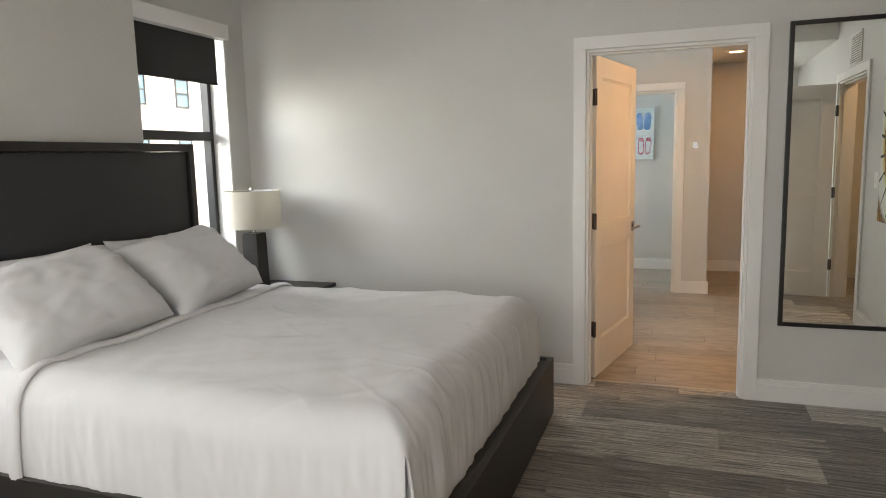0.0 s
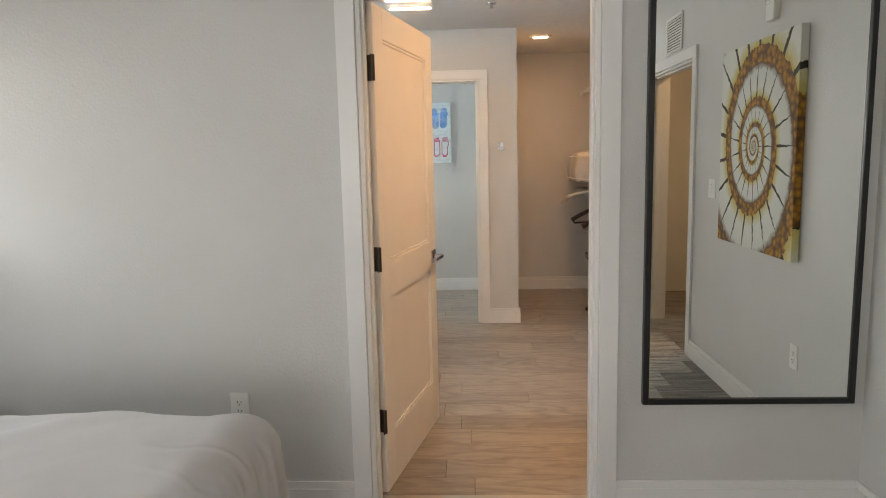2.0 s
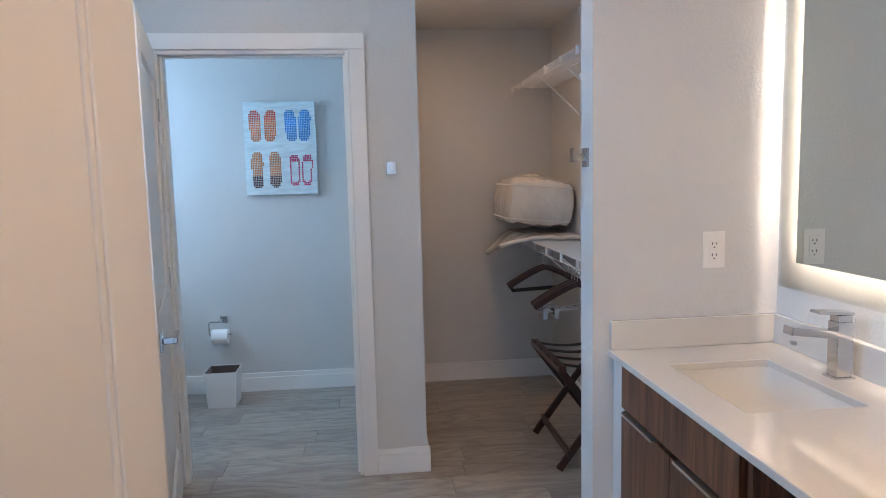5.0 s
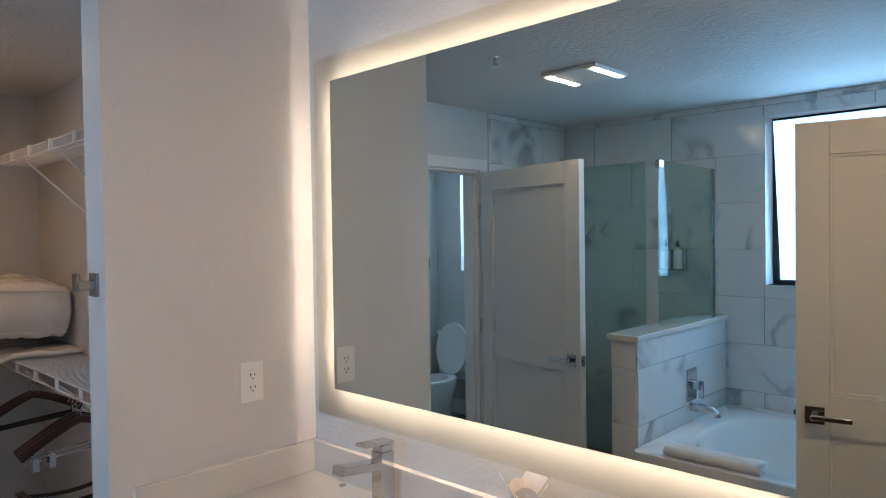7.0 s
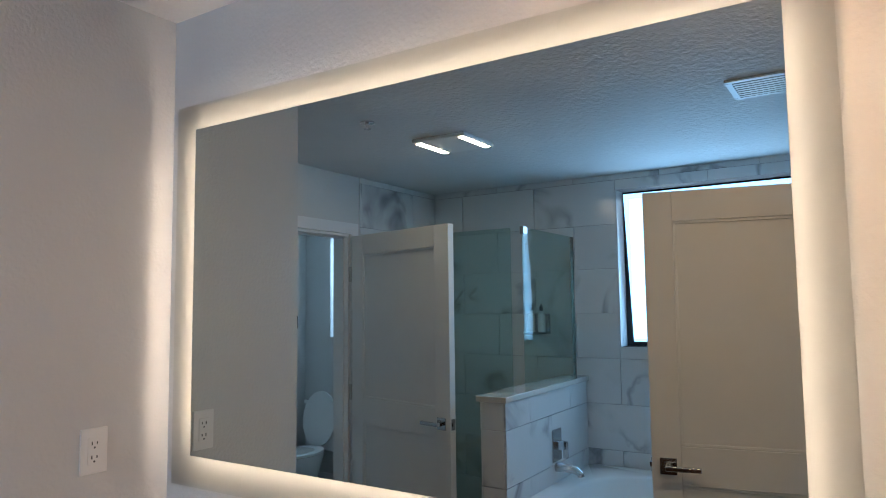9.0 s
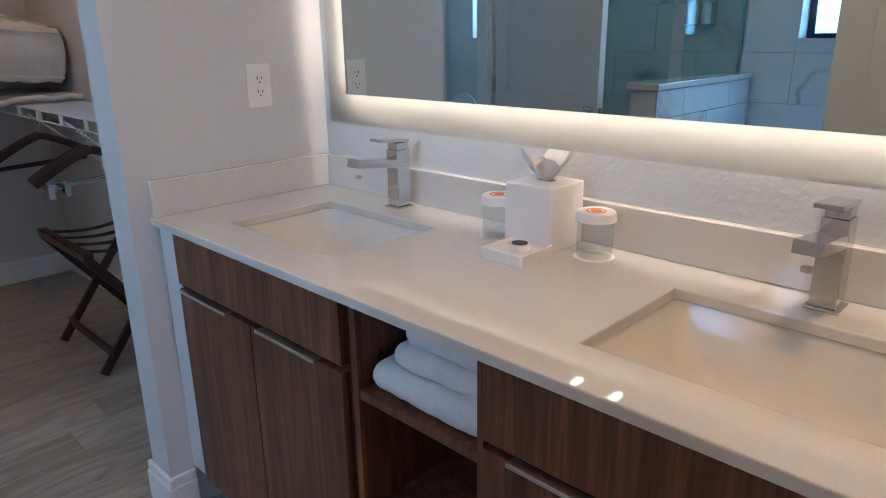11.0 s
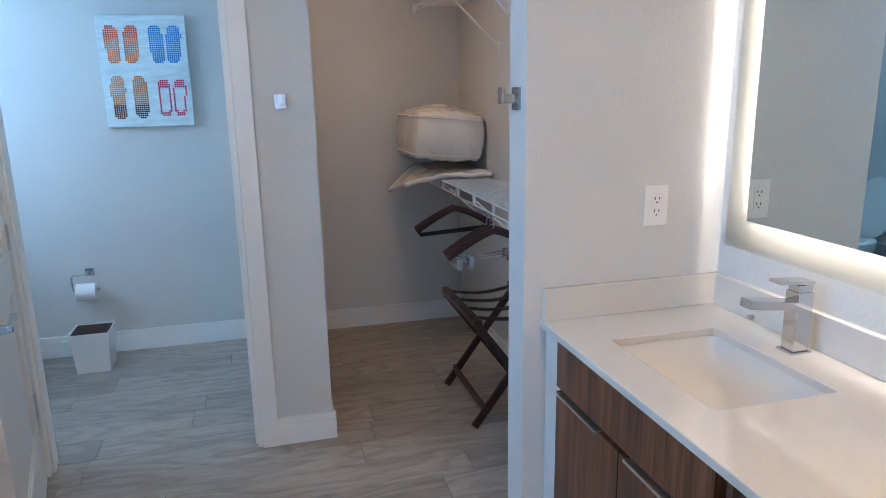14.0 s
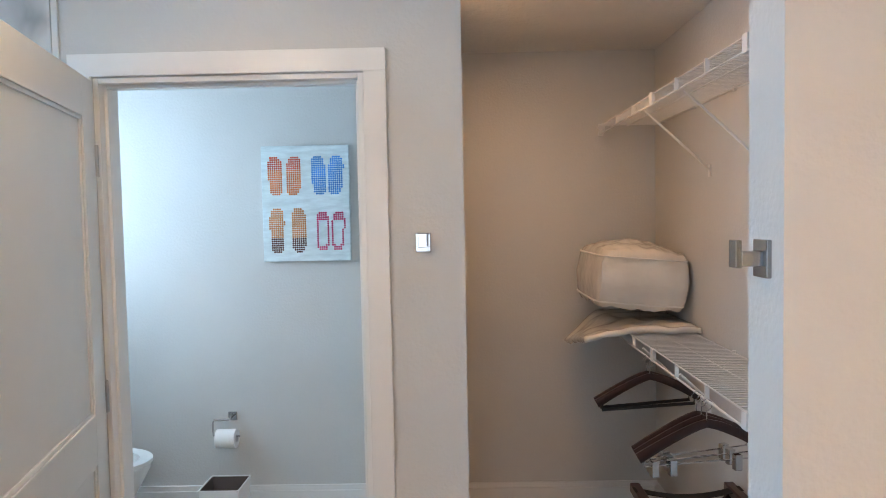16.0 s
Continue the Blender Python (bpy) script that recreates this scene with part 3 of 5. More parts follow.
sash_window("window_1", -2.12, 3.19, 4.055, 0.8, 2.34, PANE, "dark-framed sash window with a view of a pale building")
# unseen window, added to mirror window_1 and to house the side fill
sash_window("window_unseen_side", -2.12, 0.75, 1.65, 0.8, 2.34, OBSCURE, "unseen sash window beside the bed, added as a light opening")
sash_window("window_3", XBW - 0.2, 4.72, 5.88, 1.28, 2.33, OBSCURE, "dark-framed frosted bathroom window", False)
sash_window("window_4", XTW - 0.18, 7.65, 8.5, 1.3, 2.22, OBSCURE, "frosted window in the toilet room", False)
# pane of the assumed south window, added and never in view
setting("window_5", [(-0.75, 1.15, -1.6, -1.59, 0.75, 2.25)], OBSCURE, "wide frosted pane out of view, added behind the bedroom fill lamp")
setting("trim_window_reveal", [(XW - 0.19, XW - 0.002, 4.043, 4.057, 0.8, 2.34), (XW - 0.19, XW + 0.02, 3.17, 4.075, 0.782, 0.8)], TRIM, "white painted window reveal and sill")

# ---- doors ----
def panel_door(name, hinge, width, height, angle, label, flip=1):
    """A two-panel shaker door; the leaf runs from the hinge along its own x."""
    root = thing(name, (hinge[0], hinge[1], 0.008), label, "door", rz=angle)
    root["kind"] = "structure"
    t, st = 0.042, 0.115
    bm = bmesh.new()
    box(bm, 0.01, width - 0.01, -t / 2 + 0.011, t / 2 - 0.011, 0.01, height - 0.01)
    for x0, x1, z0, z1 in ((0, st, 0, height), (width - st, width, 0, height), (st, width - st, height - 0.125, height), (st, width - st, 0.83, 0.985), (st, width - st, 0, 0.24)):
        box(bm, x0, x1, -t / 2, t / 2, z0, z1, 0.0025)
    for s in (1, -1):
        for z0, z1 in ((0.24, 0.83), (0.985, height - 0.125)):
            y0, y1 = sorted((s * (t / 2 - 0.012), s * (t / 2 - 0.005)))
            for b in ((st, st + 0.012, z0, z1), (width - st - 0.012, width - st, z0, z1), (st, width - st, z0, z0 + 0.012), (st, width - st, z1 - 0.012, z1)):
                box(bm, b[0], b[1], y0, y1, b[2], b[3], 0.002)
    leaf = part("leaf", bm, DOORP, root, world=False)
    for z in (0.32, 1.01, height - 0.25):
        hb = bmesh.new()
        tube(hb, [(-0.009, flip * t / 2, z - 0.05), (-0.009, flip * t / 2, z + 0.05)], 0.008, 10)
        box(hb, -0.003, -0.0002, -0.02, 0.022, z - 0.05, z + 0.05)
        box(hb, -0.030, -0.009, flip * t / 2 - 0.002, flip * t / 2 + 0.002, z - 0.05, z + 0.05)
        part("hinge", hb, HINGE if flip < 0 else NICKEL, root, "dark bronze butt hinge" if flip < 0 else "satin nickel butt hinge", world=False)
    for s in (1, -1):
        d = bmesh.new()
        xh, zh = width - 0.065, 0.905
        y0, y1 = sorted((s * t / 2, s * (t / 2 + 0.009)))
        box(d, xh - 0.033, xh + 0.033, y0, y1, zh - 0.033, zh + 0.033, 0.0015)
        y2, y3 = sorted((s * (t / 2 + 0.009), s * (t / 2 + 0.05)))
        box(d, xh - 0.011, xh + 0.011, y2, y3, zh - 0.011, zh + 0.011, 0.003)
        y4, y5 = sorted((s * (t / 2 + 0.040), s * (t / 2 + 0.058)))
        box(d, xh - 0.125, xh + 0.012, y4, y5, zh - 0.010, zh + 0.010, 0.004)
        part("door_handle", d, CHROME, root, "polished chrome lever on a square rose", world=False)
    d = bmesh.new()
    box(d, width - 0.001, width + 0.0015, -0.013, 0.013, 0.875, 0.935)
    box(d, width, width + 0.009, -0.007, 0.007, 0.895, 0.915, 0.002)
    part("latch", d, CHROME, root, world=False)
    return root


panel_door("door_1", (0.468, Y1B + 0.012), 0.865, 2.02, 78, "white two-panel door standing open into the bathroom", flip=-1)
panel_door("door_2", (0.062, Y2 - 0.038), 0.905, 2.02, -76.5, "white two-panel door standing open before the toilet room", flip=1)
panel_door("door_3", (XE - 0.035, 1.075), 0.95, 2.02, 190, "white two-panel bedroom entry door standing open", flip=-1)

# ---- bedroom ----
FX, FY0, FY1, BC = 0.35, 1.745, 3.673, 2.709
bed = thing("bed", (-0.75, BC, 0), "black wooden platform bed with a dark padded headboard", "bed")
boxes("side_rail", [(-1.78, FX - 0.03, FY1 - 0.03, FY1, 0.03, 0.345)], BLACKW, bed, bevel=0.003)
boxes("side_rail", [(-1.78, FX - 0.03, FY0, FY0 + 0.03, 0.03, 0.345)], BLACKW, bed, bevel=0.003)
boxes("foot_rail", [(FX - 0.03, FX, FY0, FY1, 0.03, 0.345)], BLACKW, bed, bevel=0.003)
boxes("base", [(-1.78, FX - 0.03, FY0 + 0.03, FY1 - 0.03, 0.0, 0.33)], BLACKW, bed)
HB0, HB1 = 1.93, 3.478
boxes("headboard_frame", [(-1.85, -1.77, HB0, HB0 + 0.045, 0, 1.553), (-1.85, -1.77, HB1 - 0.045, HB1, 0, 1.553), (-1.85, -1.77, HB0 + 0.045, HB1 - 0.045, 1.508, 1.553)], BLACKW, bed, bevel=0.003)
bm = bmesh.new()
for z0, z1 in ((0.45, 0.845), (0.85, 1.506)):
    box(bm, -1.848, -1.785, HB0 + 0.047, HB1 - 0.047, z0, z1, 0.018)
part("padded_panel", bm, HEADF, bed, "dark charcoal padded fabric panel", smooth=True)
boxes("mattress", [(-1.76, 0.24, FY0 + 0.09, FY1 - 0.09, 0.33, 0.60)], LINEN, bed, bevel=0.05)


def duvet():
    bm = bmesh.new()
    x0, x1, y0, y1, top, rad, low = -1.74, 0.275, FY0 + 0.035, FY1 - 0.04, 0.705, 0.14, 0.31
    drop = top - low
    arc = rad * math.pi / 2

    def edge(s, length):
        """Way along the cloth from the middle of the roll to (outward, down)."""
        if s < length - rad:
            return s, 0.0
        s -= length - rad
        if s < arc:
            a = s / rad
            return length - rad + rad * math.sin(a), rad * (1 - math.cos(a))
        return length + 0.012 * math.sin((s - arc) * 9), rad + (s - arc)
    half = (y1 - y0) / 2
    total_v = half - rad + arc + drop - rad
    total_u = (x1 - x0) - rad + arc + drop - rad

    def fn(a, b):
        v = (2 * b - 1) * total_v
        oy, dy = edge(abs(v), half)
        ox, dx = edge(a * total_u, x1 - x0)
        y = (y0 + y1) / 2 + math.copysign(oy, v)
        x = x0 + ox
        d = min(drop, (dx ** 3 + dy ** 3) ** (1 / 3))
        if dx > rad * 0.6 and dy > rad * 0.6:
            k = 0.93
            x, y = x - (1 - k) * 0.5, (y0 + y1) / 2 + (y - (y0 + y1) / 2) * 0.965
        side = min(1, max(dx, dy) / 0.16)
        z_in = d * 5
        p = Vector((x * 1.1, y * 1.1, 0))
        n = 0.016 * noise.noise(p * 2.1) + 0.006 * noise.noise(Vector((x * 9 + y * 4, y * 3 - x * 2, 3)))
        n += 0.016 * max(0, noise.noise(Vector((x * 5 - y * 7, (x + y) * 1.4, 8)))) * (1 - side)
        ridge = max(0, 1 - abs(noise.noise(Vector((x * 2.6 - y * 3.4, (x + y) * 0.9, 5)))) * 20) + max(0, 1 - abs(noise.noise(Vector((x * 1.3 + y * 4.2, (x - y) * 0.8, 2)))) * 24)
        n += 0.0085 * ridge * max(0, noise.noise(Vector((x * 1.7, y * 1.7, 20))) + 0.35)
        pleat = (0.012 * noise.noise(Vector((x * 11, y * 11, d * 1.5))) + 0.006 * noise.noise(Vector((x * 34, y * 34, z_in)))) * side
        z = top - d + n * (1 - 0.5 * side)
        if dx > 0.02:
            x += pleat
        if dy > 0.02:
            y += math.copysign(pleat, v)
        return (x, y, z)
    shape_cloth(bm, fn, 230, 280)
    root = thing("duvet", (-0.75, BC, 0.6), "smooth white cotton duvet tucked over the bed, softly creased", "bedding")
    ob = part("cover", bm, LINEN, root, smooth=True)
    so = ob.modifiers.new("thick", "SOLIDIFY")
    so.thickness, so.offset = 0.012, -1
    # the turned-down hem, a flat roll across the bed before the pillows
    bm = bmesh.new()
    rings = []
    for j in range(161):
        b = 0.012 + 0.976 * j / 160
        a = (-1.235 - x0 + 0.006 * noise.noise(Vector((b * 9, 1, 4)))) / total_u
        p, pa, pb = Vector(fn(a, b)), Vector(fn(a + 0.012, b)), Vector(fn(a, b + 0.006))
        n = (pa - p).cross(pb - p).normalized()
        along = Vector((1, 0, 0))
        lift = 0.009 + 0.003 * noise.noise(Vector((b * 14, 6, 2)))
        rings.append([bm.verts.new(p + along * 0.030 * math.copysign(abs(math.cos(q)) ** 0.6, math.cos(q)) + n * (lift + 0.012 * math.sin(q))) for q in [2 * math.pi * k / 14 for k in range(14)]])
    loft(bm, rings, True, True)
    part("folded_hem", bm, LINEN, root, smooth=True)
    return root


duvet()


def pillow(loc, ry, rz, seed, w=0.72, h=0.50, t=0.20, tilt=0):
    bm = bmesh.new()
    # the pillow's width runs along y, and it leans back against the headboard
    m = Matrix.Rotation(radians(rz), 4, "Z") @ Matrix.Rotation(radians(ry), 4, "Y") @ Matrix.Rotation(radians(90), 4, "Z") @ Matrix.Rotation(radians(tilt), 4, "Z")
    cushion(bm, w, h, t, m, seed, 0.018, 4.0, 44)
    ob = solo("pillow", bm, LINEN, "plump white cotton pillow leaning on the headboard", "pillow", True, "pillows on the bed")
    ob.location = loc
    return ob


pillow((-1.455, 3.03, 0.885), 43, 4, 1.3, 0.80, 0.50, 0.24, 4)
pillow((-1.43, 2.22, 0.875), 41, -3, 5.7, 0.80, 0.50, 0.24, 5)
pillow((-1.66, 3.07, 0.85), 68, 0, 9.1, 0.70, 0.46, 0.14)
pillow((-1.66, 2.30, 0.85), 68, 0, 12.4, 0.70, 0.46, 0.14)

night = thing("nightstand", (-1.6, 3.98, 0), "black-stained wooden nightstand beside the bed", "nightstand")
boxes("top", [(-1.91, -1.27, 3.72, 4.235, 0.565, 0.592)], BLACKW, night, bevel=0.003)
boxes("body", [(-1.90, -1.30, 3.735, 4.225, 0.06, 0.565)], BLACKW, night, bevel=0.003)
for z0, z1 in ((0.32, 0.555), (0.075, 0.31)):
    dr = boxes("drawer", [(-1.30, -1.283, 3.74, 4.22, z0, z1)], BLACKW, night, bevel=0.002)
    boxes("handle", [(-1.283, -1.268, 3.90, 4.06, (z0 + z1) / 2 - 0.006, (z0 + z1) / 2 + 0.006)], NICKEL, dr, "satin metal bar handle")
boxes("plinth", [(-1.88, -1.33, 3.76, 4.2, 0, 0.06)], BLACKW, night)

LX, LY = -1.715, 3.95
lamp = thing("table_lamp", (LX, LY, 0.592), "table lamp with a black square column and white drum shade", "lamp")
bm = bmesh.new()
loft(bm, [rounded_ring(bm, LX, LY, h, h, 0.004, z, 2) for h, z in ((0.062, 0.592), (0.062, 0.60), (0.056, 0.955), (0.054, 0.965))], True, True)
part("base", bm, BLACKW, lamp)
bm = bmesh.new()
lathe(bm, [(0.012, 0.965), (0.012, 1.0), (0.007, 1.0), (0.007, 1.25), (0.014, 1.255), (0.010, 1.268)], LX, LY, 16)
part("stem", bm, CHROME, lamp, smooth=True)
bm = bmesh.new()
for k in range(3):
    a = k * 2 * math.pi / 3
    tube(bm, [(LX, LY, 1.245), (LX + 0.182 * math.cos(a), LY + 0.182 * math.sin(a), 1.247)], 0.0025, 6)
part("spider", bm, CHROME, lamp)
bm = bmesh.new()
lathe(bm, [(0.188, 1.003), (0.184, 1.003), (0.181, 1.248), (0.185, 1.248), (0.188, 1.003)], LX, LY, 48)
part("shade", bm, SHADEF, lamp, "off-white linen drum shade", True)

blind = thing("roller_blind", (XW, 3.6, 2.34), "dark grey roller blind half down under a white fascia", "blind")
boxes("fascia", [(XW + 0.004, XW + 0.07, 3.168, 4.012, 2.24, 2.335)], TRIM, blind, "white fascia board", bevel=0.002)
boxes("cloth", [(XW - 0.028, XW - 0.026, 3.2, 3.985, 1.965, 2.30)], BLIND, blind)
boxes("hem_bar", [(XW - 0.033, XW - 0.021, 3.2, 3.985, 1.95, 1.966)], BLIND, blind, bevel=0.002)
bm = bmesh.new()
tube(bm, [(XW - 0.02, 4.02, 2.25), (XW - 0.02, 4.022, 1.1)], 0.0018, 6)
part("cord", bm, PLASTIC, blind)

glassm = thing("wall_mirror", (1.92, Y1, 0.45), "tall wall mirror in a thin black frame", "mirror")
boxes("frame", [(1.515, 1.538, Y1 - 0.032, Y1 - 0.002, 0.452, 2.108), (2.297, 2.32, Y1 - 0.032, Y1 - 0.002, 0.452, 2.108),
                (1.538, 2.297, Y1 - 0.032, Y1 - 0.002, 0.452, 0.475), (1.538, 2.297, Y1 - 0.032, Y1 - 0.002, 2.085, 2.108)], FRAMEK, glassm, bevel=0.003)
boxes("mirror_glass", [(1.538, 2.297, Y1 - 0.022, Y1 - 0.004, 0.475, 2.085)], WALLMIRROR, glassm)

pic = thing("flower_canvas", (XE, 3.185, 1.44), "square canvas print of a spiral of white and golden petals", "painting")
bm = bmesh.new()
box(bm, -0.04, -0.003, -0.465, 0.465, -0.535, 0.535, 0.003)
part("canvas", bm, FLOWER, pic, world=False)


def plate(name, loc, rz, label, sockets=True, w=0.074, h=0.118, decora=True):
    """A wall plate that faces its own -y."""
    root = thing(name, loc, label, "outlet" if sockets else "switch", rz=rz)
    bm = bmesh.new()
    box(bm, -w / 2, w / 2, -0.006, -0.0005, -h / 2, h / 2, 0.002)
    pl = part("cover_plate", bm, PLASTIC, root, world=False)
    bm = bmesh.new()
    if sockets:
        box(bm, -0.018, 0.018, -0.008, -0.006, -0.035, 0.035, 0.001)
    else:
        for k in ((-0.019, 0.019) if w > 0.1 else (0,)):
            box(bm, k - 0.013, k + 0.013, -0.009, -0.006, -0.03, 0.03, 0.002)
    part("insert", bm, PLASTIC, root, world=False)
    if sockets:
        for z in (-0.018, 0.018):
            bm = bmesh.new()
            box(bm, -0.0085, -0.0055, -0.0086, -0.008, z - 0.002, z + 0.007)
            box(bm, 0.0055, 0.0085, -0.0086, -0.008, z - 0.001, z + 0.006)
            tube(bm, [(0, -0.0086, z - 0.009), (0, -0.008, z - 0.009)], 0.0028, 8)
            part("socket", bm, SLOT, root, world=False)
    return root


plate("outlet", (-0.083, Y1, 0.447), 0, "white duplex wall outlet")
plate("outlet", (2.108, 6.19, 1.2), 0, "white duplex wall outlet above the vanity")
plate("outlet", (XE, 3.65, 0.455), -90, "white duplex wall outlet")
plate("light_switch", (XE, 2.50, 1.19), -90, "white double rocker light switch", False, 0.118, 0.118)

vent = thing("wall_vent", (XE, 1.63, 2.27), "white slatted wall air vent", "vent")
boxes("frame", [(XE - 0.012, XE - 0.001, 1.44, 1.465, 2.14, 2.40), (XE - 0.012, XE - 0.001, 1.80, 1.825, 2.14, 2.40), (XE - 0.012, XE - 0.001, 1.465, 1.80, 2.14, 2.16), (XE - 0.012, XE - 0.001, 1.465, 1.80, 2.38, 2.40)], PLASTIC, vent, bevel=0.002)
boxes("backing", [(XE - 0.003, XE - 0.001, 1.465, 1.80, 2.16, 2.38)], SLOT, vent)
for k in range(11):
    boxes("slat", [(XE - 0.010, XE - 0.004, 1.465, 1.80, 2.168 + k * 0.0195, 2.178 + k * 0.0195)], PLASTIC, vent)
alarm = thing("fire_alarm", (XE, 3.30, 2.12), "white wall fire alarm with strobe", "alarm")
boxes("body", [(XE - 0.035, XE - 0.001, 3.255, 3.345, 2.05, 2.20)], PLASTIC, alarm, bevel=0.006)
boxes("strobe", [(XE - 0.05, XE - 0.035, 3.27, 3.33, 2.13, 2.18)], CUP, alarm, "clear strobe lens", bevel=0.004)

# ---- vanity ----
VX, VT = 1.765, 0.870


def cabinet(name, y0, y1, split, pulls, label):
    c = thing(name, (2.06, (y0 + y1) / 2, 0.14), label, "cabinet", "vanity cabinets")
    boxes("body", [(VX + 0.02, 2.325, y0, y1, 0.14, 0.70), (VX + 0.02, VX + 0.04, y0, y1, 0.70, VT), (VX + 0.04, 2.325, y0, y0 + 0.018, 0.70, VT), (VX + 0.04, 2.325, y1 - 0.018, y1, 0.70, VT)], WALNUT, c)
    boxes("drawer_front", [(VX, VX + 0.019, y0 + 0.002, y1 - 0.002, 0.733, VT - 0.004)], WALNUT, c, bevel=0.001)
    for (a, b), (p0, p1) in zip(((y0, split), (split, y1)), pulls):
        d = boxes("cabinet_door", [(VX, VX + 0.019, a + 0.002, b - 0.002, 0.148, 0.718)], WALNUT, c, bevel=0.001)
        boxes("edge_pull", [(VX - 0.007, VX + 0.012, p0, p1, 0.7185, 0.7215), (VX - 0.009, VX - 0.006, p0, p1, 0.7135, 0.7215)], PULL, d, "brushed nickel edge pull", bevel=0.0008)
    return c


cabinet("vanity_cabinet", 5.414, 6.089, 5.747, ((5.495, 5.714), (5.843, 6.07)), "walnut vanity cabinet with one drawer front and two doors")
cabinet("vanity_cabinet", 4.385, 5.066, 4.742, ((4.455, 4.68), (4.805, 5.012)), "walnut vanity cabinet with drawer front and two doors under the sink")
setting("filler_panel", [(VX + 0.012, VX + 0.03, 6.091, 6.188, 0.14, VT)], PAINT, "painted filler strip beside the vanity")
niche = thing("open_shelf_unit", (2.06, 5.235, 0.165), "open walnut shelf unit between the vanity cabinets", "shelf unit")
for y0, y1 in ((5.378, 5.395), (5.069, 5.082)):
    boxes("side_panel", [(VX + 0.008, 2.325, y0, y1, 0.165, VT)], WALNUT, niche)
boxes("back_panel", [(2.29, 2.325, 5.082, 5.378, 0.165, VT)], WALNUT, niche)
for z in (0.165, 0.408, 0.676):
    boxes("shelf", [(VX + 0.010, 2.29, 5.0825, 5.3775, z, z + 0.019)], WALNUT, niche, bevel=0.001)
for z in (0.36, 0.62, 0.75):
    for x in (1.83,):
        boxes("shelf_pin", [(x, x + 0.008, 5.371, 5.378, z, z + 0.014)], CHROME, niche)

top = thing("countertop", (2.05, 5.28, VT), "off-white speckled quartz vanity top with backsplash", "countertop")
CX0, S = 1.757, ((5.572, 5.99), (4.552, 4.968))
SX0, SX1 = 1.874, 2.179
bm = bmesh.new()
ys = [4.385, S[1][0], S[1][1], S[0][0], S[0][1], 6.188]
xs = [CX0, SX0, SX1, XV - 0.002]
grid = {(i, j, z): bm.verts.new((xs[i], ys[j], z)) for i in range(4) for j in range(6) for z in (VT, 0.89)}
for i in range(3):
    for j in range(5):
        if i == 1 and j in (1, 3):
            continue
        for z in (VT, 0.89):
            bm.faces.new([grid[(a, b, z)] for a, b in ((i, j), (i + 1, j), (i + 1, j + 1), (i, j + 1))])
for e in [e for e in bm.edges if len(e.link_faces) == 1 and e.verts[0].co.z > 0.88]:
    a, b = e.verts
    lo = [next(v for k, v in grid.items() if k[2] == VT and (v.co.xy - q.co.xy).length < 1e-6) for q in (a, b)]
    bm.faces.new((a, b, lo[1], lo[0]))
bmesh.ops.recalc_face_normals(bm, faces=bm.faces[:])
sel = [e for e in bm.edges if len(e.link_faces) == 2 and e.calc_face_angle(0) > 1.0 and min(v.co.z for v in e.verts) > 0.88]
bmesh.ops.bevel(bm, geom=sel, offset=0.003, segments=2, affect="EDGES", profile=0.5)
part("slab", bm, QUARTZ, top)
boxes("backsplash", [(XV - 0.022, XV - 0.001, 4.385, 6.168, 0.8905, 0.985)], QUARTZ, top, bevel=0.002)
boxes("side_splash", [(1.762, XV - 0.001, 6.168, 6.188, 0.8905, 0.985)], QUARTZ, top, bevel=0.002)

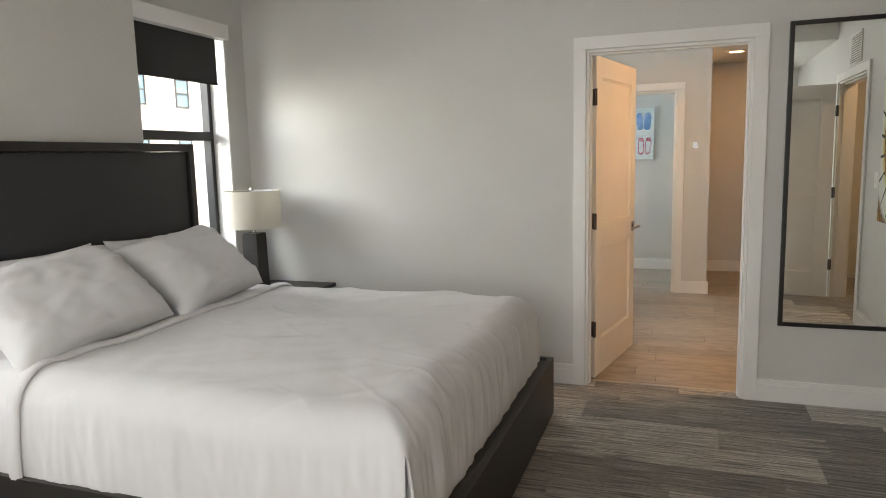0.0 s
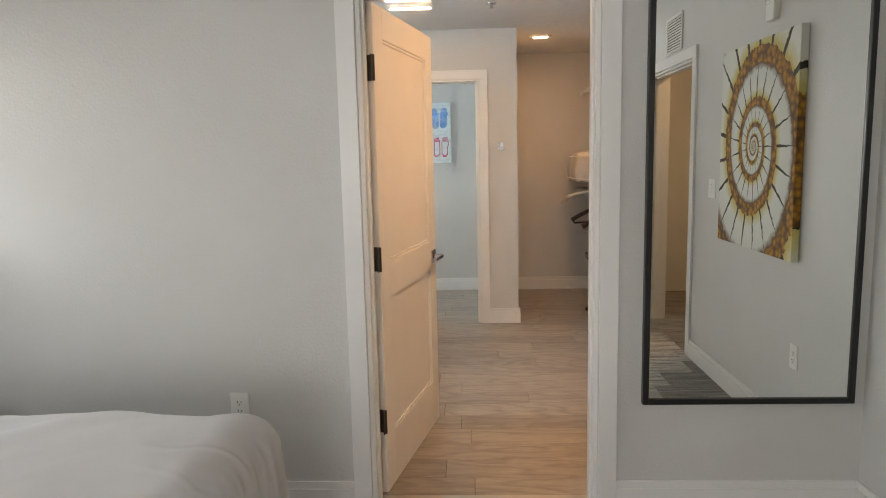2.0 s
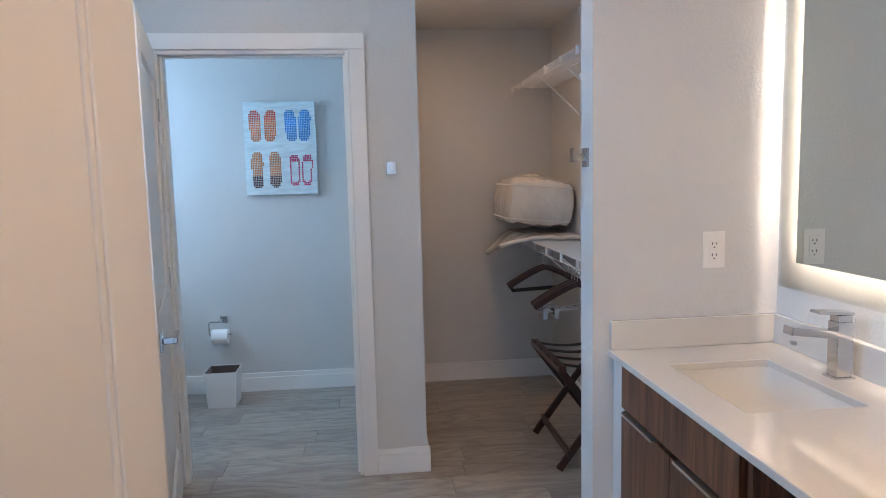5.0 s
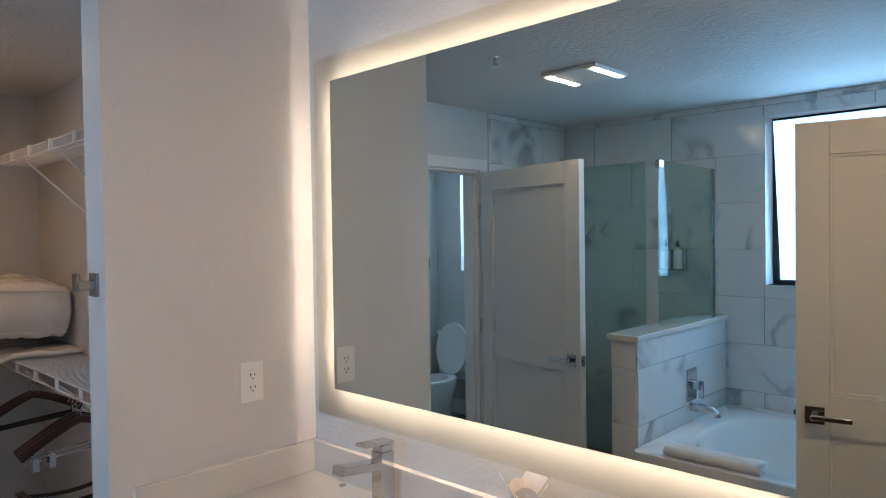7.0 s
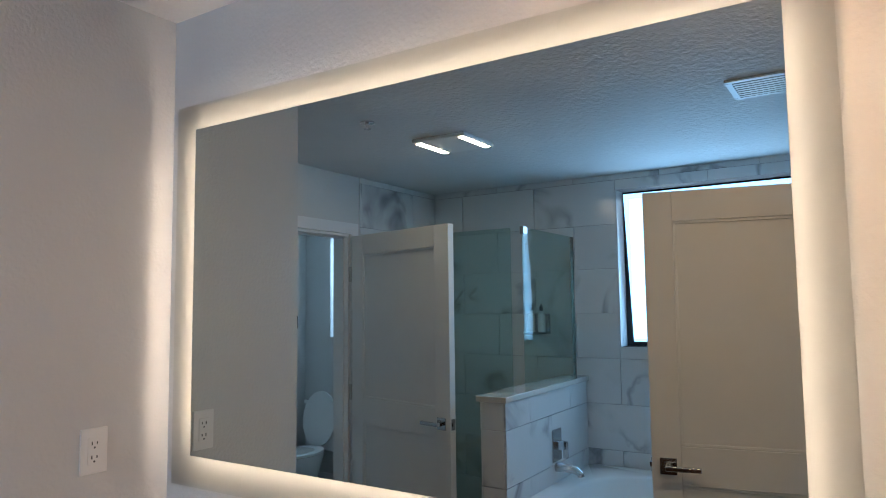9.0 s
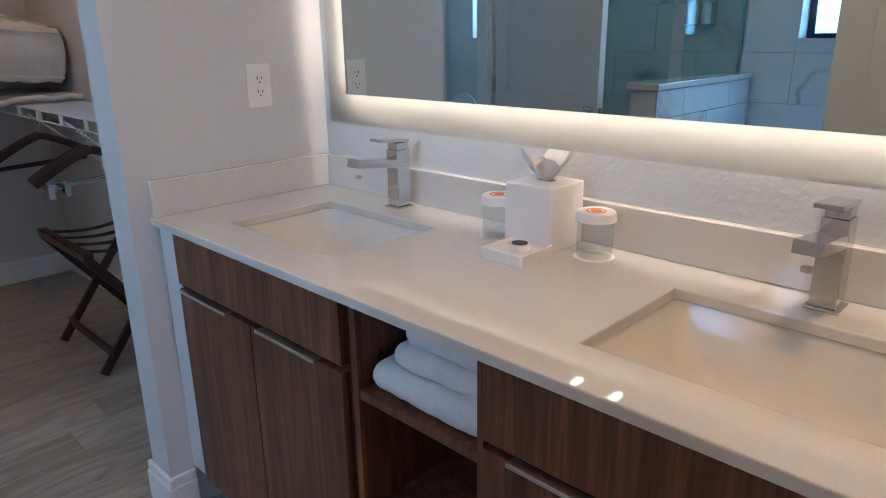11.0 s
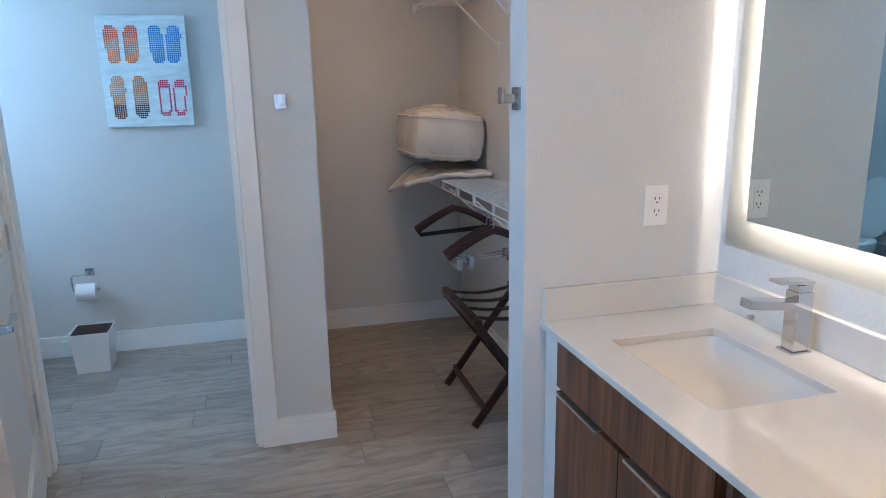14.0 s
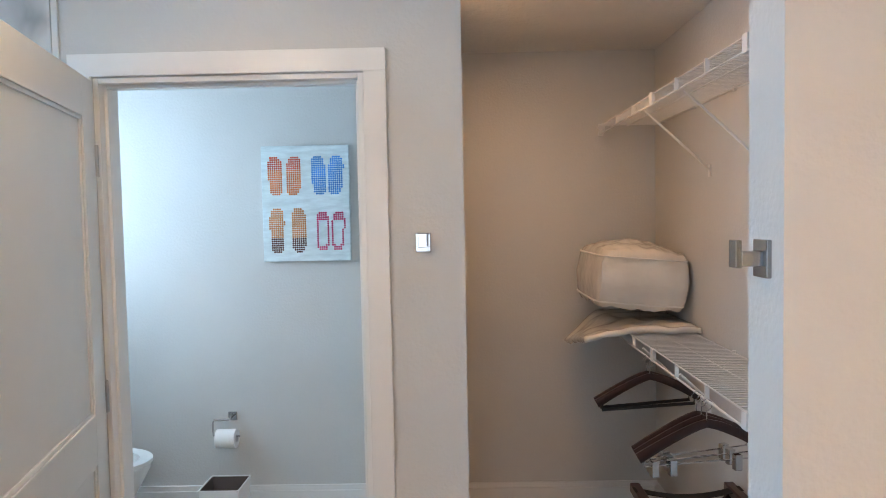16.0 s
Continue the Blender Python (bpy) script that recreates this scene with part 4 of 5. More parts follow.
for y0, y1 in S:
    cy, cx, hy, hx = (y0 + y1) / 2, (SX0 + SX1) / 2, (y1 - y0) / 2, (SX1 - SX0) / 2
    sk = thing("sink", (cx, cy, 0.70), "white rectangular undermount ceramic sink", "sink", "vanity sinks")
    bm = bmesh.new()
    loft(bm, [rounded_ring(bm, cx, cy, hx + dx, hy + dy, r, z + 0.013) for dx, dy, r, z in ((0.03, 0.03, 0.03, 0.80), (0.03, 0.03, 0.03, 0.8545), (0.004, 0.004, 0.03, 0.8545), (0.0, 0.0, 0.03, 0.84), (-0.02, -0.03, 0.045, 0.775), (-0.05, -0.08, 0.06, 0.745), (-0.10, -0.15, 0.04, 0.735), (-0.12, -0.18, 0.02, 0.733))], False, True)
    part("basin", bm, SINKC, sk, smooth=True)
    bm = bmesh.new()
    lathe(bm, [(0.021, 0.734), (0.021, 0.737), (0.015, 0.738), (0.013, 0.736), (0.0005, 0.736)], cx + 0.02, cy, 20)
    part("drain", bm, CHROME, sk, smooth=True)
    bm = bmesh.new()
    fx, fy = 2.262, cy + (0.006 if cy > 5 else -0.014)
    fc = thing("faucet", (fx, fy, 0.89), "square polished chrome single-lever faucet", "faucet", "vanity faucets")
    boxes("base_plate", [(fx - 0.033, fx + 0.026, fy - 0.027, fy + 0.027, 0.8905, 0.896)], CHROME, fc, bevel=0.001)
    boxes("column", [(fx - 0.025, fx + 0.020, fy - 0.021, fy + 0.021, 0.896, 1.045)], CHROME, fc, bevel=0.0015)
    bm = bmesh.new()
    box(bm, -0.135, 0.0, -0.021, 0.021, -0.012, 0.010, 0.0015, Matrix.Translation((fx - 0.02, fy, 1.012)) @ Matrix.Rotation(radians(7), 4, "Y"))
    sp = part("spout", bm, CHROME, fc)
    bm = bmesh.new()
    lathe(bm, [(0.009, 0.988), (0.009, 0.995), (0.0005, 0.995)], fx - 0.138, fy, 14)
    part("aerator", bm, NICKEL, sp)
    bm = bmesh.new()
    box(bm, -0.02, 0.02, -0.018, 0.018, 0.045, 0.063, 0.001, Matrix.Translation((fx - 0.002, fy, 1.0)))
    box(bm, -0.075, 0.024, -0.021, 0.021, -0.004, 0.004, 0.001, Matrix.Translation((fx - 0.004, fy, 1.069)) @ Matrix.Rotation(radians(4), 4, "Y"))
    part("lever", bm, CHROME, fc)
    bm = bmesh.new()
    tube(bm, [(fx + 0.032, fy, 0.985), (fx + 0.032, fy, 1.04)], 0.003, 8)
    tube(bm, [(fx + 0.02, fy, 0.985), (fx + 0.032, fy, 0.985)], 0.003, 8)
    tube(bm, [(fx + 0.032, fy, 1.04), (fx + 0.032, fy, 1.052)], 0.005, 8)
    part("pop_up_rod", bm, CHROME, fc)

# backlit mirror: silvered middle, frosted border, LED channel behind
MX = 2.28
MY0, MY1, MZ0, MZ1 = 4.461, 6.098, 1.091, 2.143
IY0, IY1, IZ0, IZ1 = 4.535, 6.019, 1.173, 2.072
bmir = thing("backlit_mirror", (XV, 5.29, MZ0), "wide backlit vanity mirror with a glowing frosted border", "mirror")
boxes("mirror_glass", [(MX, MX + 0.005, IY0, IY1, IZ0, IZ1)], MIRROR, bmir)
boxes("frosted_border", [(MX, MX + 0.005, MY0, IY0, MZ0, MZ1), (MX, MX + 0.005, IY1, MY1, MZ0, MZ1), (MX, MX + 0.005, IY0, IY1, MZ0, IZ0), (MX, MX + 0.005, IY0, IY1, IZ1, MZ1)], FROST, bmir, "glowing frosted glass border")
boxes("back_box", [(MX + 0.007, XV - 0.001, IY0 + 0.03, IY1 - 0.03, IZ0 + 0.03, IZ1 - 0.03)], PLASTIC, bmir)
for b in ((XV - 0.03, XV - 0.018, IY0 + 0.012, IY0 + 0.028, IZ0 + 0.03, IZ1 - 0.03), (XV - 0.03, XV - 0.018, IY1 - 0.028, IY1 - 0.012, IZ0 + 0.03, IZ1 - 0.03),
          (XV - 0.03, XV - 0.018, IY0 + 0.03, IY1 - 0.03, IZ0 + 0.012, IZ0 + 0.028), (XV - 0.03, XV - 0.018, IY0 + 0.03, IY1 - 0.03, IZ1 - 0.028, IZ1 - 0.012)):
    boxes("led_strip", [b], LED, bmir, "warm white LED strip")

tb = thing("tissue_box", (2.248, 5.302, 0.89), "white square ceramic tissue box cover with a tissue", "tissue box", rz=0)
boxes("cover", [(2.180, 2.300, 5.243, 5.363, 0.8905, 1.03)], CERAM, tb, bevel=0.004)
boxes("opening", [(2.236, 2.26, 5.285, 5.32, 1.0302, 1.0306)], SLOT, tb)
bm = bmesh.new()
for k in range(5):
    a0 = k * 1.25

    def leaf(u, v, a0=a0):
        a = a0 + (u - 0.5) * 1.7
        r = 0.008 + v * (0.040 + 0.012 * math.sin(3 * a0)) + 0.006 * noise.noise(Vector((u * 4, v * 3, a0)))
        return (2.248 + r * math.cos(a), 5.303 + r * math.sin(a), 1.029 + v * (0.062 + 0.014 * math.cos(a0 * 2.3)) * (1 - 0.45 * (2 * u - 1) ** 2))
    shape_cloth(bm, leaf, 8, 8)
part("tissue", bm, PAPER, tb, "white crumpled tissue", True)
tray = thing("soap_dish", (2.137, 5.29, 0.89), "small white square ceramic soap tray", "soap dish")
bm = bmesh.new()
loft(bm, [rounded_ring(bm, 2.132, 5.291, h, h, 0.006, z, 3) for h, z in ((0.054, 0.8905), (0.054, 0.912), (0.050, 0.913), (0.047, 0.905), (0.01, 0.904))], True, True)
part("dish", bm, CERAM, tray)
soap = thing("soap_bar", (2.137, 5.287, 0.9045), "round wrapped soap with a dark label", "soap")
bm = bmesh.new()
lathe(bm, [(0.0005, 0.9045), (0.021, 0.9045), (0.022, 0.913), (0.020, 0.918), (0.0005, 0.9185)], 2.137, 5.287, 24)
part("bar", bm, PAPER, soap, smooth=True)
bm = bmesh.new()
lathe(bm, [(0.017, 0.9186), (0.017, 0.9194), (0.0005, 0.9194)], 2.137, 5.287, 24)
part("label", bm, SOAPD, soap)
for gx, gy in ((2.236, 5.172), (2.222, 5.413)):
    cu = thing("tumbler", (gx, gy, 0.89), "clear glass tumbler with a white paper cap", "glass", "tumblers on the vanity")
    bm = bmesh.new()
    lathe(bm, [(0.0005, 0.8925), (0.034, 0.8925), (0.0365, 0.897), (0.0375, 0.978), (0.0355, 0.978), (0.0345, 0.906), (0.0005, 0.905)], gx, gy, 32)
    part("glass", bm, CUP, cu, smooth=True)
    bm = bmesh.new()
    lathe(bm, [(0.041, 0.968), (0.042, 0.969), (0.0395, 0.985), (0.037, 0.987), (0.0005, 0.987)], gx, gy, 32)
    cp = part("paper_cap", bm, PAPER, cu, "white paper cap with an orange emblem", True)
    bm = bmesh.new()
    lathe(bm, [(0.021, 0.9872), (0.021, 0.9876), (0.016, 0.9876), (0.016, 0.9872)], gx, gy, 24)
    lathe(bm, [(0.012, 0.9872), (0.012, 0.9876), (0.0005, 0.9876)], gx, gy, 20)
    part("emblem", bm, ORANGE, cp)
    bm = bmesh.new()
    lathe(bm, [(0.0005, 0.8904), (0.042, 0.8904), (0.042, 0.8912), (0.0005, 0.8914)], gx, gy, 40)
    part("coaster", bm, PAPER, cu, "white paper doily")


def towel(y0, y1, z0, z1, x0, x1, seed):
    """A towel folded in nested loops, the round folds to the front and the layers showing at its ends."""
    root = thing("folded_towel", ((x0 + x1) / 2, (y0 + y1) / 2, z0), "folded white terry towel stacked in the open shelf", "towel", "towels in the vanity")
    zc, h = (z0 + z1) / 2, z1 - z0
    bm = bmesh.new()
    for r1, r0, front in ((h / 2, h * 0.275, x0), (h * 0.262, 0.004, x0 + h * 0.24)):
        mid, thick = (r1 + r0) / 2, (r1 - r0) / 2
        line = [(x1, zc + mid), ((x1 + front) / 2, zc + mid)]
        line += [(front + r1 - mid * math.sin(a), zc + mid * math.cos(a)) for a in [math.pi * k / 10 for k in range(11)]]
        line += [((x1 + front) / 2, zc - mid), (x1, zc - mid)]
        fine = []
        for p, q in zip(line, line[1:]):
            n = max(1, int(math.dist(p, q) / 0.02))
            fine += [(p[0] + (q[0] - p[0]) * i / n, p[1] + (q[1] - p[1]) * i / n) for i in range(n)]
        fine.append(line[-1])
        rings = []
        for i, (px, pz) in enumerate(fine):
            ax, az = fine[max(i - 1, 0)]
            bx, bz = fine[min(i + 1, len(fine) - 1)]
            ln = math.hypot(bx - ax, bz - az) or 1
            nx, nz = -(bz - az) / ln, (bx - ax) / ln
            ring = []
            for k in range(40):
                u = k / 40 * 4
                if u < 2:
                    v, w = u - 1, 1
                else:
                    v, w = 3 - u, -1
                w *= (1 - abs(v) ** 14) ** 0.5
                y = (y0 + y1) / 2 + v * (y1 - y0) / 2 * (1 + 0.012 * noise.noise(Vector((px * 20, pz * 30, seed))))
                f = noise.noise(Vector((px * 16 + seed, y * 14, pz * 16))) * 0.005 + noise.noise(Vector((px * 55 + seed, y * 50, pz * 55))) * 0.0022
                ring.append(bm.verts.new((px + nx * (w * thick + f), y, pz + nz * (w * thick + f))))
            rings.append(ring)
        loft(bm, rings, True, True)
    part("cloth", bm, TOWEL, root, smooth=True)
    return root


towel(5.09, 5.355, 0.698, 0.758, 1.785, 2.12, 2.0)
towel(5.093, 5.305, 0.759, 0.808, 1.795, 2.07, 6.0)
towel(5.097, 5.275, 0.809, 0.852, 1.80, 2.05, 9.0)


def robe_hook(loc, rz, label):
    """A square rose with a squared arm; it stands out along its own -y."""
    r = thing("robe_hook", loc, label, "hook", "robe hooks", rz)
    for n, b in (("rose", (-0.024, 0.024, -0.009, -0.0005, -0.03, 0.03)), ("arm", (-0.012, 0.012, -0.042, -0.009, -0.012, 0.012)), ("tip", (-0.014, 0.014, -0.052, -0.042, -0.014, 0.03))):
        boxes(n, [b], HOOK, r, bevel=0.0015, world=False)


robe_hook((1.117, Y2, 1.498), 0, "square chrome robe hook on the wall")
robe_hook((1.708, 6.25, 1.505), -90, "square chrome robe hook on the wall end")

# ---- closet ----
def wire_shelf(z, label, xf=2.0):
    r = thing("wire_shelf", (2.29, 7.56, z), label, "shelf", "closet wire shelves")
    y0, y1, xb = 6.32, 8.792, 2.284
    bm = bmesh.new()
    n = int((y1 - y0) / 0.0255)
    for k in range(n + 1):
        y = y0 + k * (y1 - y0) / n
        tube(bm, [(xb, y, z), (xf, y, z), (xf, y, z - 0.004)], 0.0017, 5)
    w = part("wire_grid", bm, WIRE, r, "white coated wire grid")
    w["kind"] = "stuff"
    for nm, x, zz, rr in (("front_rail", xf, z - 0.003, 0.0032), ("lip_rail", xf - 0.006, z - 0.045, 0.0036), ("back_rail", xb, z - 0.004, 0.003), ("middle_rail", (xf + xb) / 2, z - 0.005, 0.003)):
        bm = bmesh.new()
        tube(bm, [(x, y0, zz), (x, y1, zz)], rr, 8)
        part(nm, bm, WIRE, r, smooth=True)
    for k in range(9):
        y = y0 + 0.1 + k * 0.285
        wd = 0.016 if k in (2, 5) else 0.005
        boxes("lip_tie", [(xf - 0.010, xf + 0.003, y - wd, y + wd, z - 0.049, z + 0.001)], WIRE, r)
    for y in (6.9, 7.55, 8.02):
        bm = bmesh.new()
        tube(bm, [(xf + 0.004, y, z - 0.03), (xb, y, z - 0.29)], 0.005, 8)
        br = part("bracket", bm, WIRE, r)
        boxes("foot_plate", [(xb - 0.002, xb + 0.005, y - 0.008, y + 0.008, z - 0.32, z - 0.27)], WIRE, br)
    boxes("end_clip", [(xf - 0.012, xf + 0.012, y1 - 0.02, y1 + 0.007, z - 0.055, z + 0.005)], WIRE, r)
    for k in range(6):
        boxes("wall_clip", [(xb - 0.006, xb + 0.005, 6.5 + k * 0.42, 6.515 + k * 0.42, z - 0.012, z + 0.006)], WIRE, r)
    return r


wire_shelf(2.045, "upper white wire closet shelf on slanted brackets")
wire_shelf(1.038, "lower white wire closet shelf with hangers below")


def hanger(loc, rz, clips, label):
    """A wooden hanger whose arms lie along its own x, below its hook."""
    r = thing("clothes_hanger", loc, label, "hanger", "wooden hangers", rz)
    for s in (1, -1):
        bm = bmesh.new()
        pts, rs = [], []
        for k in range(9):
            u = k / 8
            pts.append((s * 0.222 * u, 0.018 * u * u, -0.075 - 0.10 * u ** 1.3))
            rs.append(0.014 + 0.004 * u)
        tube(bm, pts, rs, 10)
        for v in bm.verts:
            v.co.y *= 0.62
        part("arm", bm, MAHOG, r, smooth=True, world=False)
    bm = bmesh.new()
    pts = [(0, 0, -0.075), (0, 0, -0.035)] + [(0.018 * math.sin(a), 0, -0.018 - 0.018 * math.cos(a)) for a in [math.pi * k / 8 for k in range(1, 13)]]
    tube(bm, pts, 0.0021, 8)
    part("hook", bm, CHROME, r, "chrome wire hook", True, world=False)
    bm = bmesh.new()
    tube(bm, [(-0.2, 0.008, -0.16), (-0.2, 0.008, -0.20), (0.2, 0.008, -0.20), (0.2, 0.008, -0.16)], 0.0028 if clips else 0.007, 8)
    part("bar", bm, CHROME if clips else STRAP, r, world=False)
    if clips:
        for x in (-0.17, -0.11, 0.11):
            boxes("clip", [(x - 0.012, x + 0.012, -0.003, 0.019, -0.235, -0.185)], CHROME, r, "chrome trouser clip", 0.002, world=False)


ZR = 0.995
hanger((1.994, 7.93, ZR), 14, False, "mahogany clothes hanger with a dark trouser bar")
hanger((1.994, 7.885, ZR), 11, False, "mahogany clothes hanger with a dark trouser bar")
hanger((1.994, 7.36, ZR), 16, True, "mahogany clothes hanger with chrome trouser clips")
hanger((1.994, 7.315, ZR), 13, True, "mahogany clothes hanger with chrome trouser clips")
hanger((1.994, 7.27, ZR), 10, True, "mahogany clothes hanger with chrome trouser clips")

bag = thing("bedding_bag", (2.07, 8.49, 1.05), "zipped clear bag of folded white bedding on the wire shelf", "bedding bag")
bm = bmesh.new()
d = bmesh.new()


def bag_side(a, b, s):
    u, v = 2 * a - 1, 2 * b - 1
    k = (max(0, 1 - abs(u) ** 13) * max(0, 1 - abs(v) ** 13)) ** 0.5
    puff = (1 - u * u) * (1 - v * v)
    n = 0.016 * noise.noise(Vector((u * 2.4, v * 2.4, s * 2))) + 0.009 * noise.noise(Vector((u * 6, v * 5, s * 5)))
    z = s * (0.125 * min(1, k * 1.15) + n * k + (0.06 * math.sin(math.pi * a) ** 0.8 * math.sin(math.pi * b) ** 0.7 if s > 0 else 0.0))
    return (u * 0.205 * (1 + 0.05 * (1 - v * v)), v * 0.29 * (1 + 0.03 * (1 - u * u)), z)


for s in (1, -1):
    shape_cloth(d, lambda a, b, s=s: bag_side(a, b, s), 34, 34)
bmesh.ops.remove_doubles(d, verts=d.verts[:], dist=0.0005)
absorb(bm, d, Matrix.Translation((2.065, 8.49, 1.265)) @ Matrix.Rotation(radians(5), 4, "Y"))
part("stuffed_body", bm, BAGP, bag, smooth=True)
for zz in (0.108, -0.1):
    bm = bmesh.new()
    ring = []
    for k in range(41):
        a = k / 40 * 2 * math.pi
        c, s_ = math.cos(a), math.sin(a)
        ring.append(Matrix.Translation((2.065, 8.49, 1.265)) @ Matrix.Rotation(radians(5), 4, "Y") @ Vector((math.copysign(abs(c) ** 0.3, c) * 0.207, math.copysign(abs(s_) ** 0.3, s_) * 0.292, zz)))
    tube(bm, ring, 0.0045, 6)
    part("piping", bm, BAGE, bag, "white piped seam", True)
under = thing("blanket_bag", (2.05, 8.42, 1.04), "flattened soft plastic bag sagging over the shelf's edge", "bag")
bm = bmesh.new()


def sag(a, b):
    u, v = a, 2 * b - 1
    x = 2.285 - u * 0.50
    z = 1.075 + 0.02 * noise.noise(Vector((u * 5, v * 4, 1))) - 0.35 * max(0, u - 0.62) ** 1.3 * (1 + 0.6 * v)
    return (x, 8.44 + v * (0.33 - 0.05 * u), max(z, 1.045 - 0.4 * max(0, u - 0.58)))


shape_cloth(bm, sag, 30, 24)
cl = part("sheet", bm, BAGP, under, smooth=True)
so = cl.modifiers.new("thick", "SOLIDIFY")
so.thickness, so.offset = 0.025, 1

rack = thing("luggage_rack", (2.08, 7.46, 0), "folding mahogany luggage rack with black straps", "luggage rack")
XL, XR, RY0, RY1 = 1.895, 2.255, 7.2, 7.73
for x in (XL, XR):
    bm = bmesh.new()
    box(bm, x - 0.019, x + 0.019, RY0 - 0.02, RY1 + 0.02, 0.505, 0.54, 0.005)
    part("top_rail", bm, MAHOG, rack)


def bar(p, q, w, t):
    p, q = Vector(p), Vector(q)
    m = (q - p).to_track_quat("X", "Z").to_matrix().to_4x4()
    d = bmesh.new()
    box(d, 0, (q - p).length, -w / 2, w / 2, -t / 2, t / 2, 0.003, Matrix.Translation(p) @ m)
    return d


for y, off in ((RY0, 0.016), (RY1, -0.016)):
    part("leg", bar((XL, y, 0.51), (XR + 0.01, y, 0.012), 0.018, 0.036), MAHOG, rack)
    part("leg", bar((XR, y + off * 1.4, 0.51), (XL - 0.01, y + off * 1.4, 0.012), 0.018, 0.036), MAHOG, rack)
for x, z in ((XL + 0.04, 0.075), (XR - 0.04, 0.075)):
    boxes("stretcher", [(x - 0.009, x + 0.009, RY0, RY1, z, z + 0.036)], MAHOG, rack, bevel=0.003)
for k in range(4):
    y = RY0 + 0.05 + k * 0.143

    def strap(a, b, y=y):
        return (XL - 0.02 + a * (XR - XL + 0.04), y - 0.022 + 0.044 * b, 0.5425 - 0.03 * math.sin(a * math.pi))
    bm = bmesh.new()
    shape_cloth(bm, strap, 12, 2)
    st = part("strap", bm, STRAP, rack, "black webbing strap")
    so = st.modifiers.new("thick", "SOLIDIFY")
    so.thickness = 0.003

def downlight(loc, label):
    r = thing("recessed_downlight", loc, label, "ceiling light")
    bm = bmesh.new()
    x, y, z = loc
    lathe(bm, [(0.095, z - 0.0005), (0.093, z - 0.008), (0.070, z - 0.012), (0.068, z - 0.006)], x, y, 36)
    part("trim_ring", bm, TRIM, r, smooth=True)
    bm = bmesh.new()
    lathe(bm, [(0.068, z - 0.005), (0.0005, z - 0.006)], x, y, 36)
    part("lens", bm, BULB, r, "glowing lens")


downlight((1.49, 7.79, HC), "round recessed ceiling downlight, lit warm")
# made-up fixture around the vanity fill; only the closet one is known
downlight((1.62, 4.57, HC), "added round downlight out of view inside the bathroom door, housing a warm fill")

# ---- bathing side ----
fan = thing("ceiling_fan_light", (0.47, 6.28, HC), "square white exhaust fan with two lit bars", "ceiling light")
boxes("grille", [(0.31, 0.63, 6.12, 6.44, HC - 0.022, HC - 0.0005)], PLASTIC, fan, bevel=0.006)
for y0, y1 in ((6.135, 6.165), (6.395, 6.425)):
    boxes("light_bar", [(0.335, 0.605, y0, y1, HC - 0.026, HC - 0.0222)], BARS, fan, "lit white bar")
spk = thing("sprinkler_head", (1.02, 6.42, HC), "small ceiling fire sprinkler", "sprinkler")
bm = bmesh.new()
lathe(bm, [(0.035, HC - 0.0005), (0.034, HC - 0.006), (0.010, HC - 0.008), (0.009, HC - 0.03), (0.018, HC - 0.032), (0.018, HC - 0.034), (0.0005, HC - 0.035)], 1.02, 6.42, 20)
part("head", bm, CHROME, spk, smooth=True)
cv = thing("ceiling_vent", (0.55, 4.76, HC), "white slatted ceiling air vent", "vent")
boxes("frame", [(0.42, 0.445, 4.63, 4.89, HC - 0.012, HC - 0.0005), (0.665, 0.69, 4.63, 4.89, HC - 0.012, HC - 0.0005), (0.445, 0.665, 4.63, 4.655, HC - 0.012, HC - 0.0005), (0.445, 0.665, 4.865, 4.89, HC - 0.012, HC - 0.0005)], PLASTIC, cv, bevel=0.002)
boxes("backing", [(0.445, 0.665, 4.655, 4.865, HC - 0.003, HC - 0.0005)], SLOT, cv)
for k in range(7):
    boxes("slat", [(0.455 + k * 0.03, 0.470 + k * 0.03, 4.655, 4.865, HC - 0.012, HC - 0.005)], PLASTIC, cv)

HW0, HW1, HWX = 6.115, 6.27, 0.25
half = setting("wall_shower_half", [(XBW - 0.01, HWX - 0.011, HW0 + 0.011, HW1 - 0.011, 0, 1.045)], GROUT, "low tiled wall between tub and shower")
setting("trim_half_wall_cap", [(XBW, HWX + 0.02, HW0 - 0.015, HW1 + 0.015, 1.047, 1.08)], QUARTZ, "white quartz cap on the low shower wall", 0.004)
GX = -0.165
shower = thing("shower_enclosure", (GX, 6.8, 0), "frameless clear glass shower enclosure with hinged door", "shower")
p = boxes("fixed_panel", [(XBW + 0.003, GX - 0.006, 6.19, 6.2, 1.082, 2.03)], BATHGLASS, shower)
p.visible_shadow = False
p = boxes("fixed_panel", [(GX - 0.005, GX + 0.005, 6.275, 6.715, 0.003, 2.03)], BATHGLASS, shower)
p.visible_shadow = False
p = boxes("glass_door", [(GX - 0.005, GX + 0.005, 6.72, Y2 - 0.04, 0.02, 2.03)], BATHGLASS, shower)
p.visible_shadow = False
for z in (0.36, 1.67):
    boxes("hinge", [(GX - 0.014, GX + 0.014, Y2 - 0.085, Y2 - 0.013, z, z + 0.09)], CHROME, p, "chrome glass hinge", bevel=0.003)
bm = bmesh.new()
tube(bm, [(GX, 6.8, 0.90), (GX + 0.05, 6.8, 0.90), (GX + 0.055, 6.8, 0.92), (GX + 0.055, 6.8, 1.08), (GX + 0.05, 6.8, 1.10), (GX, 6.8, 1.10)], 0.009, 10)
part("pull_handle", bm, CHROME, p, "chrome bar handle", True)
